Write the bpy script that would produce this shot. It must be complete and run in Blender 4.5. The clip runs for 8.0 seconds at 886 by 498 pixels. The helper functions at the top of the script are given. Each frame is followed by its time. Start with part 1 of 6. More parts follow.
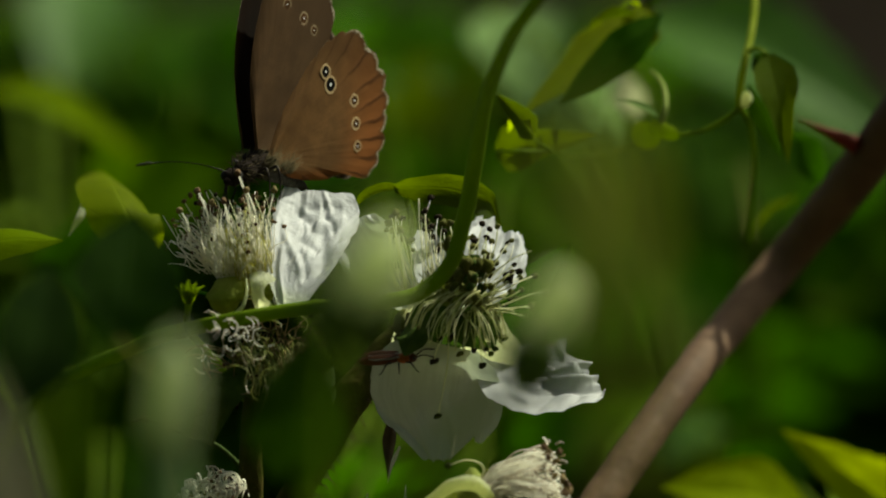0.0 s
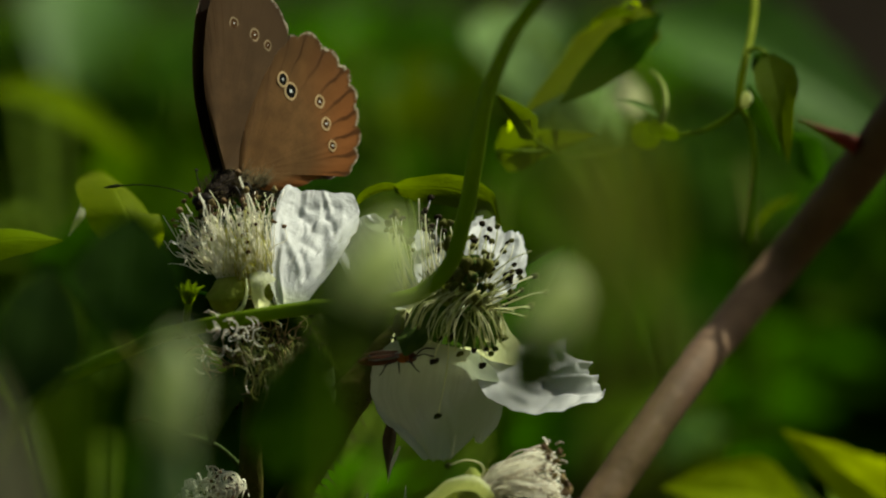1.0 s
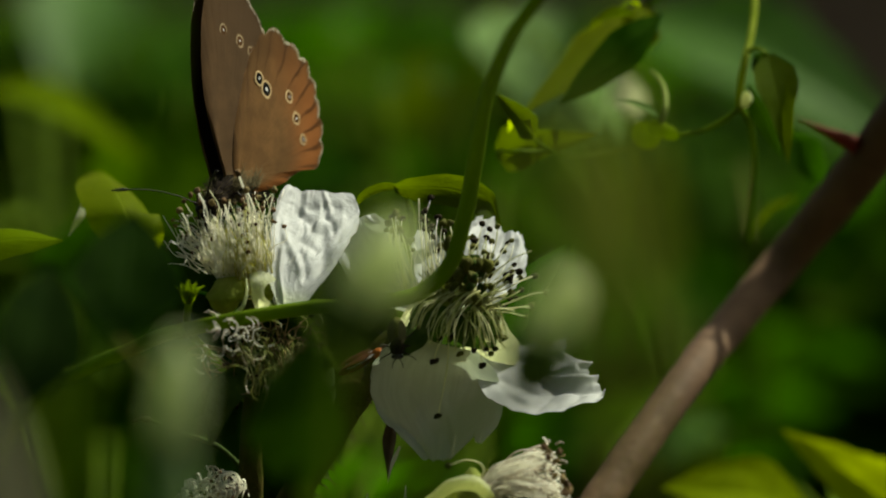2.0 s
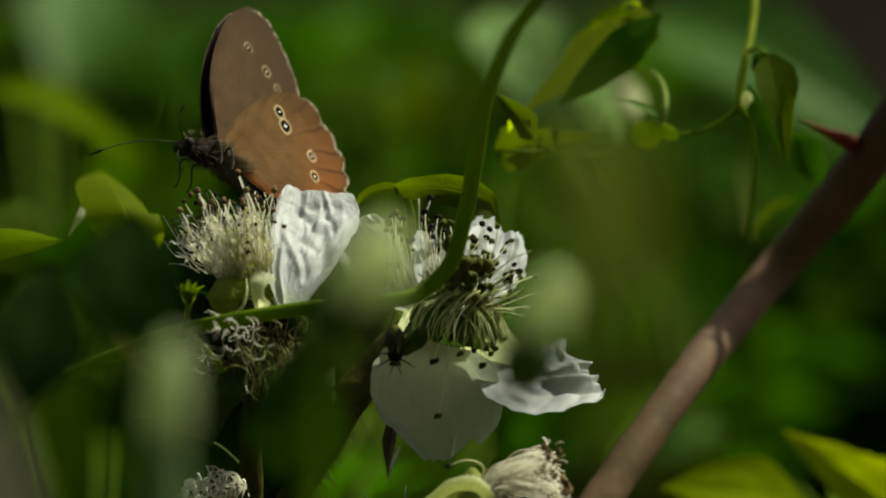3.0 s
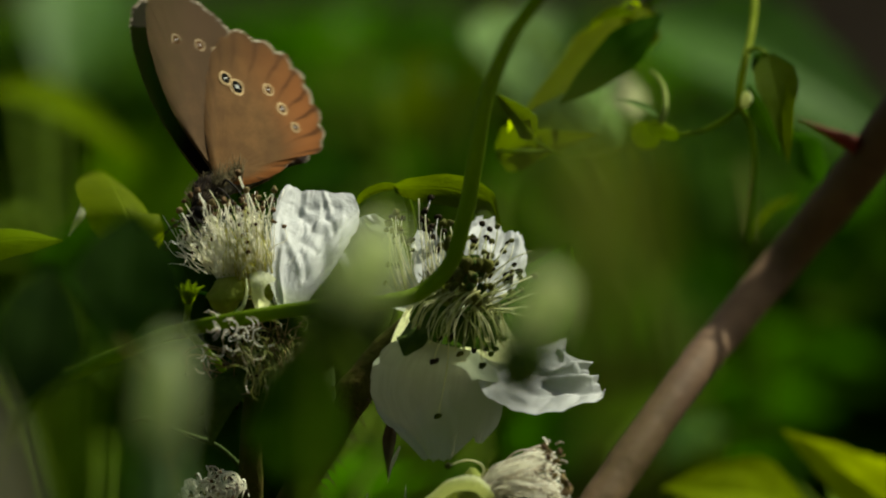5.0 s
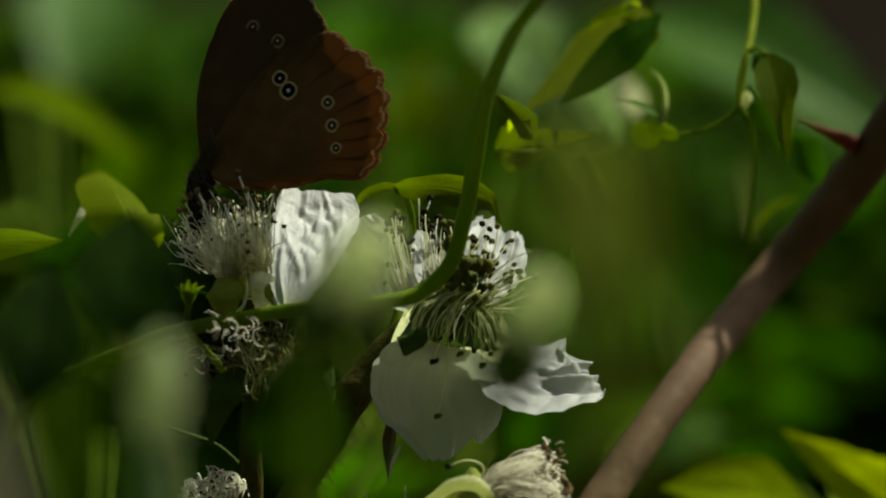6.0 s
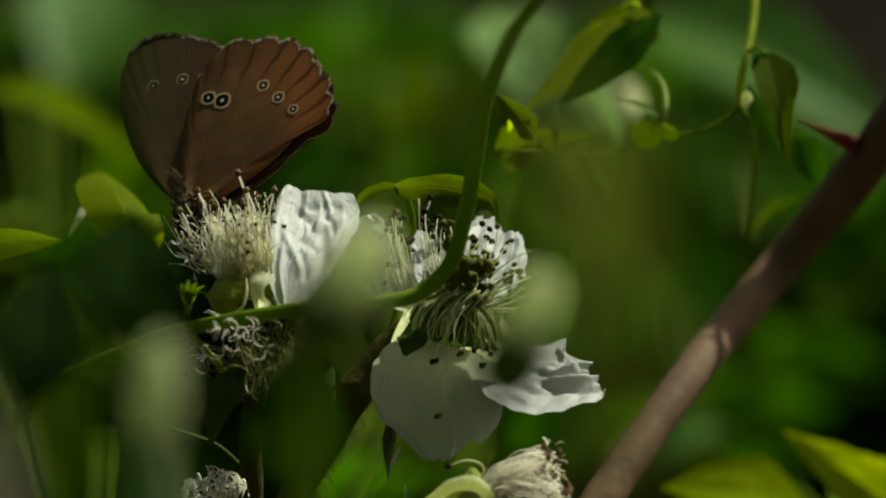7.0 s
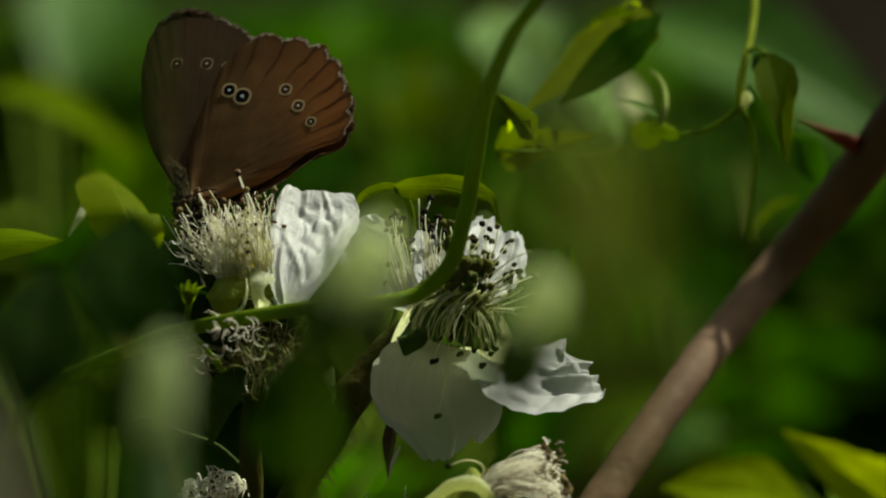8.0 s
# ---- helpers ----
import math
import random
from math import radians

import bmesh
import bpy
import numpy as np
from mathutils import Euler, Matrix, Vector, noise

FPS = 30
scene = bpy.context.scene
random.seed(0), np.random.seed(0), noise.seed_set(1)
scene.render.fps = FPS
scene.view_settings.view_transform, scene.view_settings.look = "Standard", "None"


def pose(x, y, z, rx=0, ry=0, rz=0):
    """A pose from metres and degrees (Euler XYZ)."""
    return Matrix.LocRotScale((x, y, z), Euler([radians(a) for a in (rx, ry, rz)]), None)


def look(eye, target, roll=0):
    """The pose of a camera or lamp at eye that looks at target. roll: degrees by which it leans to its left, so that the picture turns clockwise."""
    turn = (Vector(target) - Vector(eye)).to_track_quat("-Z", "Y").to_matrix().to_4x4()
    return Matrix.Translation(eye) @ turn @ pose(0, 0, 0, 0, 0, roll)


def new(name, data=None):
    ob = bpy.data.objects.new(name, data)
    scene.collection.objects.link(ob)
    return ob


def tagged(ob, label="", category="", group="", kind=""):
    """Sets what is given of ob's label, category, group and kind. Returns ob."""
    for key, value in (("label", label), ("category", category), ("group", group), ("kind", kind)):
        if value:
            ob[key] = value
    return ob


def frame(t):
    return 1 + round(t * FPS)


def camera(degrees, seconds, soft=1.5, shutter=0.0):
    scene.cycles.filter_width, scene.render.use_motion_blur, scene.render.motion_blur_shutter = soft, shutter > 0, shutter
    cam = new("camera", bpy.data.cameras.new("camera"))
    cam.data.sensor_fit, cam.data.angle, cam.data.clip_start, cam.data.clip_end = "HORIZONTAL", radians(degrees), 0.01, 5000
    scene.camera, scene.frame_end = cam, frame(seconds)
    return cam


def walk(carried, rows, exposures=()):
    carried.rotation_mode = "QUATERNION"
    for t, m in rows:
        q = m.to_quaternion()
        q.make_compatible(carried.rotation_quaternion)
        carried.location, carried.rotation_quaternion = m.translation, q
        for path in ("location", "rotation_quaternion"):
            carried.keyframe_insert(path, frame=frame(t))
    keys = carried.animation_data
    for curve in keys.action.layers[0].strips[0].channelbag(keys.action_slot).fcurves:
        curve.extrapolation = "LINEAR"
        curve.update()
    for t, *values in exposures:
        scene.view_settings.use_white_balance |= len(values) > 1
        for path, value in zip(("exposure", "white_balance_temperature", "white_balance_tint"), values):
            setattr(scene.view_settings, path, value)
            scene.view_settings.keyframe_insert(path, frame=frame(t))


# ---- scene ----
import colorsys

# ---- plan -----------------------------------------------------------------
# The camera stands still, level, 1.2 m from a bramble spray 0.8 m above the ground.
# Bearings from its stand: STEP metres a step at the spray's distance, y = 0.
STAND, HIGH, STEP = 1.2, 0.8, 6.25e-5


def deep(d):
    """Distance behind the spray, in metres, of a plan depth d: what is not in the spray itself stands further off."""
    r = d / (STAND + d)
    t = min(1, max(0, (abs(r) - 0.010) / 0.022))
    r *= 1 + 0.8 * t * t * (3 - 2 * t)
    return STAND * r / (1 - r)


def at(u, v, d=0.0):
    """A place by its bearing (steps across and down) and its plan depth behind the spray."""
    d = deep(d)
    k = (STAND + d) / STAND * STEP
    return Vector(((u - 784) * k, d, HIGH + (441 - v) * k))


# ---- camera ---------------------------------------------------------------
cam = camera(2 * math.degrees(math.atan(784 * STEP / STAND)), 8.0, soft=2.0, shutter=0.4)
cam.data.dof.use_dof = True
cam.data.dof.focus_distance = STAND + 0.003
cam.data.dof.aperture_fstop = 20.5
cam.data.dof.aperture_blades = 0
EYE = (0, -STAND, HIGH)
walk(cam, [(0, look(EYE, (0, 0, HIGH))), (8, look(EYE, (0, 0, HIGH)))], exposures=[(0, 0.24, 7050, -9), (8, 0.24, 7050, -9)])

# ---- light ----------------------------------------------------------------
SUN = Vector((0.50, 0.24, 0.83)).normalized()
world = bpy.data.worlds.new("world")
scene.world = world
world.use_nodes = True
sky = world.node_tree.nodes.new("ShaderNodeTexSky")
sky.sky_type, sky.sun_disc = "NISHITA", False
sky.dust_density, sky.ozone_density = 6.0, 0.3
sky.sun_elevation = math.asin(SUN.z)
sky.sun_rotation = math.atan2(SUN.x, SUN.y)
world.node_tree.nodes["Background"].inputs["Strength"].default_value = 0.068
world.node_tree.links.new(sky.outputs[0], world.node_tree.nodes["Background"].inputs["Color"])
lamp = bpy.data.lights.new("sun", "SUN")
lamp.energy, lamp.angle, lamp.color = 5.0, radians(0.5), (1.0, 0.95, 0.87)
sun = new("sun", lamp)
sun.matrix_world = look(SUN * 20, (0, 0, 0))


# ---- materials ------------------------------------------------------------
def shader(name):
    m = bpy.data.materials.new(name)
    m.use_nodes = True
    n, l = m.node_tree.nodes, m.node_tree.links
    return m, n, l, n["Principled BSDF"], n["Material Output"]


def math_node(n, l, op, a, b=None, clamp=False):
    k = n.new("ShaderNodeMath")
    k.operation, k.use_clamp = op, clamp
    for i, x in enumerate((a, b)):
        if x is None:
            continue
        if isinstance(x, (int, float)):
            k.inputs[i].default_value = x
        else:
            l.new(x, k.inputs[i])
    return k.outputs[0]


def mix_colour(n, l, fac, a, b, kind="MIX"):
    k = n.new("ShaderNodeMix")
    k.data_type, k.blend_type = "RGBA", kind
    for s, x in zip((k.inputs[0], k.inputs[6], k.inputs[7]), (fac, a, b)):
        if isinstance(x, (int, float)):
            s.default_value = x
        elif isinstance(x, tuple):
            s.default_value = (*x[:3], 1)
        else:
            l.new(x, s)
    return k.outputs[2]


def speckle(n, l, scale, detail=4, rough=0.6, coord="Object"):
    tc, k = n.new("ShaderNodeTexCoord"), n.new("ShaderNodeTexNoise")
    k.inputs["Scale"].default_value, k.inputs["Detail"].default_value = scale, detail
    k.inputs["Roughness"].default_value = rough
    l.new(tc.outputs[coord], k.inputs["Vector"])
    return k.outputs["Fac"]


def ramp(n, l, fac, lo, hi):
    k = n.new("ShaderNodeMapRange")
    k.interpolation_type = "SMOOTHSTEP"
    k.inputs[1].default_value, k.inputs[2].default_value = lo, hi
    l.new(fac, k.inputs[0])
    return k.outputs[0]


def relief(n, l, b, height, metres, strength=0.6):
    k = n.new("ShaderNodeBump")
    k.inputs["Strength"].default_value, k.inputs["Distance"].default_value = strength, metres
    l.new(height, k.inputs["Height"])
    l.new(k.outputs[0], b.inputs["Normal"])
    return k.outputs[0]


def see_through(n, l, b, out, colour, amount, normal=None):
    t, x = n.new("ShaderNodeBsdfTranslucent"), n.new("ShaderNodeMixShader")
    if isinstance(colour, tuple):
        t.inputs["Color"].default_value = (*colour, 1)
    else:
        l.new(colour, t.inputs["Color"])
    if normal is not None:
        l.new(normal, t.inputs["Normal"])
    if isinstance(amount, (int, float)):
        x.inputs[0].default_value = amount
    else:
        l.new(amount, x.inputs[0])
    l.new(b.outputs[0], x.inputs[1])
    l.new(t.outputs[0], x.inputs[2])
    l.new(x.outputs[0], out.inputs["Surface"])


def random_of(n):
    return n.new("ShaderNodeObjectInfo").outputs["Random"]


def plain(name, a, b, scale=900, rough=0.6, bump=0.0001, glow_through=0.0, through_colour=None, spec=0.1, metal=0.0):
    m, n, l, p, out = shader(name)
    f = ramp(n, l, speckle(n, l, scale), 0.3, 0.7)
    f2 = ramp(n, l, speckle(n, l, scale * 0.15, 2), 0.35, 0.65)
    c = mix_colour(n, l, f, a, b)
    c = mix_colour(n, l, math_node(n, l, "MULTIPLY", f2, 0.45), c, tuple(x * 0.55 for x in a))
    l.new(c, p.inputs["Base Color"])
    p.inputs["Roughness"].default_value, p.inputs["Metallic"].default_value = rough, metal
    p.inputs["Specular IOR Level"].default_value = spec
    nm = relief(n, l, p, f, bump)
    if glow_through:
        see_through(n, l, p, out, through_colour or b, glow_through, nm)
    return m


def leaf_material(name, a, b, thin, amount=0.4, rough=0.7, ribs=8.0, scale=1.0, spec=0.015):
    """Green blade with midrib and side veins along its own length."""
    m, n, l, p, out = shader(name)
    uv, sep = n.new("ShaderNodeUVMap"), n.new("ShaderNodeSeparateXYZ")
    l.new(uv.outputs[0], sep.inputs[0])
    x = math_node(n, l, "ABSOLUTE", math_node(n, l, "SUBTRACT", sep.outputs[0], 0.5))
    rib = ramp(n, l, x, 0.035, 0.008)
    wave = math_node(n, l, "MULTIPLY", math_node(n, l, "SUBTRACT", sep.outputs[1], math_node(n, l, "MULTIPLY", x, 0.7)), ribs)
    side = ramp(n, l, math_node(n, l, "ABSOLUTE", math_node(n, l, "SUBTRACT", math_node(n, l, "FRACT", wave), 0.5)), 0.07, 0.02)
    veins = math_node(n, l, "MAXIMUM", rib, math_node(n, l, "MULTIPLY", side, 0.6))
    f = ramp(n, l, speckle(n, l, 260 * scale), 0.32, 0.68)
    g = speckle(n, l, 2400 * scale, 3)
    c = mix_colour(n, l, f, a, b)
    c = mix_colour(n, l, math_node(n, l, "MULTIPLY", random_of(n), 0.4), c, tuple(q * 0.6 for q in a))
    c = mix_colour(n, l, math_node(n, l, "MULTIPLY", veins, 0.3), c, tuple(min(1, q * 1.7 + 0.01) for q in b))
    c = mix_colour(n, l, math_node(n, l, "MULTIPLY", ramp(n, l, g, 0.45, 0.75), 0.25), c, tuple(q * 0.5 for q in a))
    l.new(c, p.inputs["Base Color"])
    p.inputs["Roughness"].default_value = rough
    p.inputs["Specular IOR Level"].default_value = spec
    h = math_node(n, l, "ADD", math_node(n, l, "MULTIPLY", veins, -0.7), math_node(n, l, "MULTIPLY", g, 0.4))
    nm = relief(n, l, p, h, 0.0003 / scale)
    see_through(n, l, p, out, mix_colour(n, l, f, thin, tuple(q * 0.7 for q in thin)), amount, nm)
    return m


def petal_material():
    m, n, l, p, out = shader("petal white")
    uv, sep = n.new("ShaderNodeUVMap"), n.new("ShaderNodeSeparateXYZ")
    l.new(uv.outputs[0], sep.inputs[0])
    w = n.new("ShaderNodeTexNoise")
    mp = n.new("ShaderNodeMapping")
    mp.inputs["Scale"].default_value = (26, 3.2, 1)
    l.new(uv.outputs[0], mp.inputs["Vector"])
    l.new(mp.outputs[0], w.inputs["Vector"])
    w.inputs["Scale"].default_value, w.inputs["Detail"].default_value = 1.0, 3
    veins = ramp(n, l, w.outputs["Fac"], 0.42, 0.62)
    g = speckle(n, l, 420, 4, 0.5)
    c = mix_colour(n, l, veins, (0.545, 0.555, 0.575), (0.49, 0.50, 0.515))
    c = mix_colour(n, l, ramp(n, l, sep.outputs[1], 0.22, 0.0), c, (0.62, 0.68, 0.45))
    l.new(c, p.inputs["Base Color"])
    p.inputs["Roughness"].default_value = 0.55
    p.inputs["Specular IOR Level"].default_value = 0.25
    crinkle = math_node(n, l, "ABSOLUTE", math_node(n, l, "SUBTRACT", speckle(n, l, 900, 3, 0.55), 0.5))
    h = math_node(n, l, "ADD", math_node(n, l, "MULTIPLY", crinkle, -1.6), g)
    nm = relief(n, l, p, h, 0.00025, 0.45)
    see_through(n, l, p, out, (0.52, 0.59, 0.42), 0.28, nm)
    return m


def wing_material(name, a, b, margin, fringe, amount, warm, streak=1.0, first=0.0, last=1.0, ashen=0.0):
    """Scaly brown wing: u runs round the wing, v from its root to the margin."""
    m, n, l, p, out = shader(name)
    uv, sep = n.new("ShaderNodeUVMap"), n.new("ShaderNodeSeparateXYZ")
    l.new(uv.outputs[0], sep.inputs[0])
    u, v = sep.outputs[0], sep.outputs[1]
    f = ramp(n, l, speckle(n, l, 420, 3), 0.35, 0.65)
    g = ramp(n, l, speckle(n, l, 6500, 3), 0.3, 0.7)
    c = mix_colour(n, l, f, a, b)
    c = mix_colour(n, l, math_node(n, l, "MULTIPLY", g, 0.35), c, tuple(q * 0.55 for q in a))
    # fine veins fan unevenly from the root; dark margin streaks also paint pleat shade
    wander = math_node(n, l, "MULTIPLY", speckle(n, l, 300, 2), 0.5)
    turns = math_node(n, l, "ADD", math_node(n, l, "MULTIPLY", u, 17.0), wander)
    cell = math_node(n, l, "ABSOLUTE", math_node(n, l, "SUBTRACT", math_node(n, l, "FRACT", turns), 0.5))
    fan = math_node(n, l, "MULTIPLY", ramp(n, l, v, 0.70, 0.92), ramp(n, l, u, 0.30, 0.55))
    wide = math_node(n, l, "SUBTRACT", cell, math_node(n, l, "MULTIPLY", fan, math_node(n, l, "MULTIPLY", speckle(n, l, 700, 2), 0.16 * streak)))
    vein = math_node(n, l, "MULTIPLY", ramp(n, l, wide, 0.085, 0.015), ramp(n, l, v, 0.55, 0.88))
    # fine wrinkles along the wing
    crimp = n.new("ShaderNodeTexNoise")
    lay = n.new("ShaderNodeMapping")
    lay.inputs["Scale"].default_value = (70, 5, 1)
    l.new(uv.outputs[0], lay.inputs["Vector"])
    l.new(lay.outputs[0], crimp.inputs["Vector"])
    crimp.inputs["Scale"].default_value, crimp.inputs["Detail"].default_value = 1.0, 4
    lines = ramp(n, l, crimp.outputs["Fac"], 0.35, 0.65)
    c = mix_colour(n, l, math_node(n, l, "MULTIPLY", lines, 0.14), c, tuple(q * 1.35 for q in b))
    outer = ramp(n, l, v, 0.50, 0.92)
    inner = ramp(n, l, speckle(n, l, 160, 2), 0.4, 0.65)
    c = mix_colour(n, l, math_node(n, l, "MULTIPLY", inner, 0.5), c, tuple(q * 0.62 for q in a))
    c = mix_colour(n, l, math_node(n, l, "MULTIPLY", math_node(n, l, "MULTIPLY", outer, ramp(n, l, u, 0.26, 0.58)), 0.85), c, margin)
    c = mix_colour(n, l, math_node(n, l, "MULTIPLY", ramp(n, l, u, 0.45, 0.62), ashen), c, (a[0] * 0.66, a[0] * 0.46, a[0] * 0.30))
    c = mix_colour(n, l, math_node(n, l, "MULTIPLY", math_node(n, l, "MULTIPLY", g, ramp(n, l, v, 0.8, 0.98)), 0.35), c, tuple(q * 0.5 for q in a))
    c = mix_colour(n, l, math_node(n, l, "MULTIPLY", vein, 0.82 * streak), c, tuple(q * 0.22 for q in a))
    ragged = math_node(n, l, "ADD", v, math_node(n, l, "MULTIPLY", math_node(n, l, "SUBTRACT", speckle(n, l, 3800, 2), 0.5), 0.05))
    rim = math_node(n, l, "MULTIPLY", ramp(n, l, u, first, first + 0.05), ramp(n, l, u, last, last - 0.04))
    c = mix_colour(n, l, math_node(n, l, "MULTIPLY", ramp(n, l, ragged, 0.958, 0.968), math_node(n, l, "MULTIPLY", rim, 0.6)), c, tuple(q * 0.45 for q in a))
    c = mix_colour(n, l, math_node(n, l, "MULTIPLY", ramp(n, l, ragged, 0.978, 0.990), math_node(n, l, "MULTIPLY", rim, ramp(n, l, speckle(n, l, 1500, 2), 0.36, 0.58))), c, fringe)
    l.new(c, p.inputs["Base Color"])
    p.inputs["Roughness"].default_value = 0.75
    p.inputs["Specular IOR Level"].default_value = 0.05
    h = math_node(n, l, "ADD", math_node(n, l, "MULTIPLY", vein, 0.4), math_node(n, l, "ADD", math_node(n, l, "MULTIPLY", g, 0.12), math_node(n, l, "MULTIPLY", lines, 0.3)))
    nm = relief(n, l, p, h, 0.00004, 0.6)
    thin = math_node(n, l, "ADD", math_node(n, l, "MULTIPLY", outer, 0.78 * amount), 0.22 * amount)
    see_through(n, l, p, out, mix_colour(n, l, outer, tuple(q * 0.8 for q in warm), warm), thin, nm)
    return m


def filament_material(name, base, tip, thin, amount=0.6):
    """Thin stamen stalk, greener at its foot and paler towards the tip."""
    m, n, l, p, out = shader(name)
    uv, sep = n.new("ShaderNodeUVMap"), n.new("ShaderNodeSeparateXYZ")
    l.new(uv.outputs[0], sep.inputs[0])
    rise = ramp(n, l, sep.outputs[1], 0.05, 0.85)
    c = mix_colour(n, l, rise, base, tip)
    c = mix_colour(n, l, math_node(n, l, "MULTIPLY", random_of(n), 0.25), c, tuple(q * 0.7 for q in base))
    c = mix_colour(n, l, math_node(n, l, "MULTIPLY", ramp(n, l, speckle(n, l, 1400, 3), 0.5, 0.75), 0.3), c, tuple(q * 0.6 for q in base))
    l.new(c, p.inputs["Base Color"])
    p.inputs["Roughness"].default_value = 0.5
    p.inputs["Specular IOR Level"].default_value = 0.3
    see_through(n, l, p, out, mix_colour(n, l, rise, tuple(q * 0.8 for q in thin), thin), amount)
    return m


PETAL = petal_material()
LEAF = leaf_material("leaf fresh", (0.052, 0.110, 0.002), (0.078, 0.150, 0.003), (0.18, 0.36, 0.002), 0.5)
LEAF_LIME = leaf_material("leaf lime", (0.13, 0.21, 0.003), (0.17, 0.265, 0.004), (0.40, 0.54, 0.003), 0.5)
LEAF_YELLOW = leaf_material("leaf yellow-green", (0.185, 0.255, 0.003), (0.235, 0.31, 0.004), (0.50, 0.62, 0.003), 0.5)
LEAF_GLOSS = leaf_material("leaf glossy", (0.030, 0.050, 0.002), (0.044, 0.072, 0.002), (0.13, 0.19, 0.002), 0.45, 0.5, spec=0.06)
LEAF_SOFT = leaf_material("leaf thin olive", (0.085, 0.115, 0.003), (0.115, 0.15, 0.004), (0.52, 0.68, 0.002), 0.6, spec=0.03)
LEAF_GOLD = leaf_material("leaf golden green", (0.105, 0.145, 0.002), (0.14, 0.185, 0.003), (0.42, 0.54, 0.002), 0.5, 0.6, spec=0.03)
LEAF_OLIVE = leaf_material("leaf olive", (0.048, 0.080, 0.002), (0.066, 0.102, 0.003), (0.19, 0.28, 0.002), 0.5, spec=0.05)
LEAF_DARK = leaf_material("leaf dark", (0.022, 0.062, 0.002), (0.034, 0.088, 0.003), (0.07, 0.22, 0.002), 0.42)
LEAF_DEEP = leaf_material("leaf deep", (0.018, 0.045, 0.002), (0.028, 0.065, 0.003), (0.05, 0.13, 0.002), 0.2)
LEAF_GREY = leaf_material("leaf soft green", (0.066, 0.15, 0.024), (0.090, 0.185, 0.032), (0.16, 0.38, 0.03), 0.4, 0.5, spec=0.10)
# Leaf green blackened: shade is put into the colour of the near leaves.
LEAF_SHADED = leaf_material("leaf shade-dark", (0.006, 0.015, 0.002), (0.010, 0.022, 0.003), (0.01, 0.03, 0.001), 0.04, 0.7, spec=0.005)
LEAF_PALE = leaf_material("leaf pale", (0.18, 0.29, 0.10), (0.23, 0.35, 0.13), (0.36, 0.60, 0.18), 0.5)
SEPAL = plain("sepal downy green", (0.19, 0.23, 0.04), (0.27, 0.31, 0.07), 1500, 0.8, 0.0002, 0.3, (0.36, 0.42, 0.05), spec=0.1)
SEPAL_MID = plain("sepal olive green", (0.17, 0.20, 0.024), (0.22, 0.25, 0.04), 1500, 0.7, 0.0002, 0.35, (0.45, 0.5, 0.04))
SEPAL_PALE = plain("sepal white down", (0.62, 0.65, 0.44), (0.72, 0.74, 0.57), 1500, 0.85, 0.0002, 0.6, (0.82, 0.86, 0.45))
# Darker copy of the sepal green; shade is put into its colour.
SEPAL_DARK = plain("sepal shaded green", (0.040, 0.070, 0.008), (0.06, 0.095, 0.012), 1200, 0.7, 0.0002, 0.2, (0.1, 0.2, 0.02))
FILAMENT = filament_material("filament cream", (0.82, 0.79, 0.56), (0.93, 0.92, 0.89), (0.98, 0.96, 0.87), 0.72)
FILAMENT_GREEN = filament_material("filament pale green", (0.62, 0.64, 0.32), (0.84, 0.84, 0.70), (0.90, 0.89, 0.62))
FILAMENT_OLD = filament_material("filament dull green", (0.26, 0.30, 0.07), (0.46, 0.48, 0.26), (0.54, 0.56, 0.24), 0.5)
FILAMENT_BROWN = plain("filament brown", (0.20, 0.15, 0.06), (0.34, 0.27, 0.13), 500, 0.7, 0.00004, 0.2, (0.4, 0.28, 0.12))
FILAMENT_DRY = plain("filament withered", (0.58, 0.50, 0.38), (0.80, 0.76, 0.66), 500, 0.6, 0.00004, 0.2, (0.6, 0.5, 0.3))
ANTHER = plain("anther brown", (0.10, 0.06, 0.03), (0.20, 0.12, 0.06), 2500, 0.7, 0.00008)
ANTHER_DARK = plain("anther black", (0.016, 0.012, 0.006), (0.035, 0.026, 0.012), 2500, 0.9, 0.00008, spec=0.08)
CARPEL = plain("carpel yellow-green", (0.15, 0.17, 0.03), (0.24, 0.25, 0.05), 1800, 0.55, 0.0002, 0.2, (0.4, 0.45, 0.06))
CARPEL_PALE = plain("carpel pale yellow", (0.42, 0.42, 0.10), (0.56, 0.54, 0.18), 1800, 0.6, 0.0001, 0.5, (0.8, 0.76, 0.25))
CARPEL_OLD = plain("carpel dull olive", (0.085, 0.088, 0.014), (0.14, 0.14, 0.024), 1800, 0.7, 0.0002, 0.15, (0.14, 0.17, 0.02))
STALK = plain("stalk green-brown", (0.055, 0.062, 0.010), (0.080, 0.066, 0.018), 900, 0.8, 0.0002, spec=0.02)
VINE = plain("vine green", (0.11, 0.18, 0.008), (0.145, 0.225, 0.01), 500, 0.6, 0.0001, 0.3, (0.28, 0.40, 0.012), spec=0.06)
VINE_LIME = plain("vine lime", (0.17, 0.23, 0.02), (0.24, 0.29, 0.04), 500, 0.7, 0.0001, 0.45, (0.42, 0.50, 0.03), spec=0.03)
STALK_DOWNY = plain("stalk downy pale green", (0.16, 0.24, 0.10), (0.22, 0.31, 0.15), 500, 0.8, 0.0002, 0.3, (0.24, 0.34, 0.14), spec=0.05)
TENDRIL = plain("tendril withered", (0.07, 0.075, 0.025), (0.16, 0.13, 0.06), 500, 0.7, 0.0001, 0.2, (0.2, 0.2, 0.06), spec=0.04)
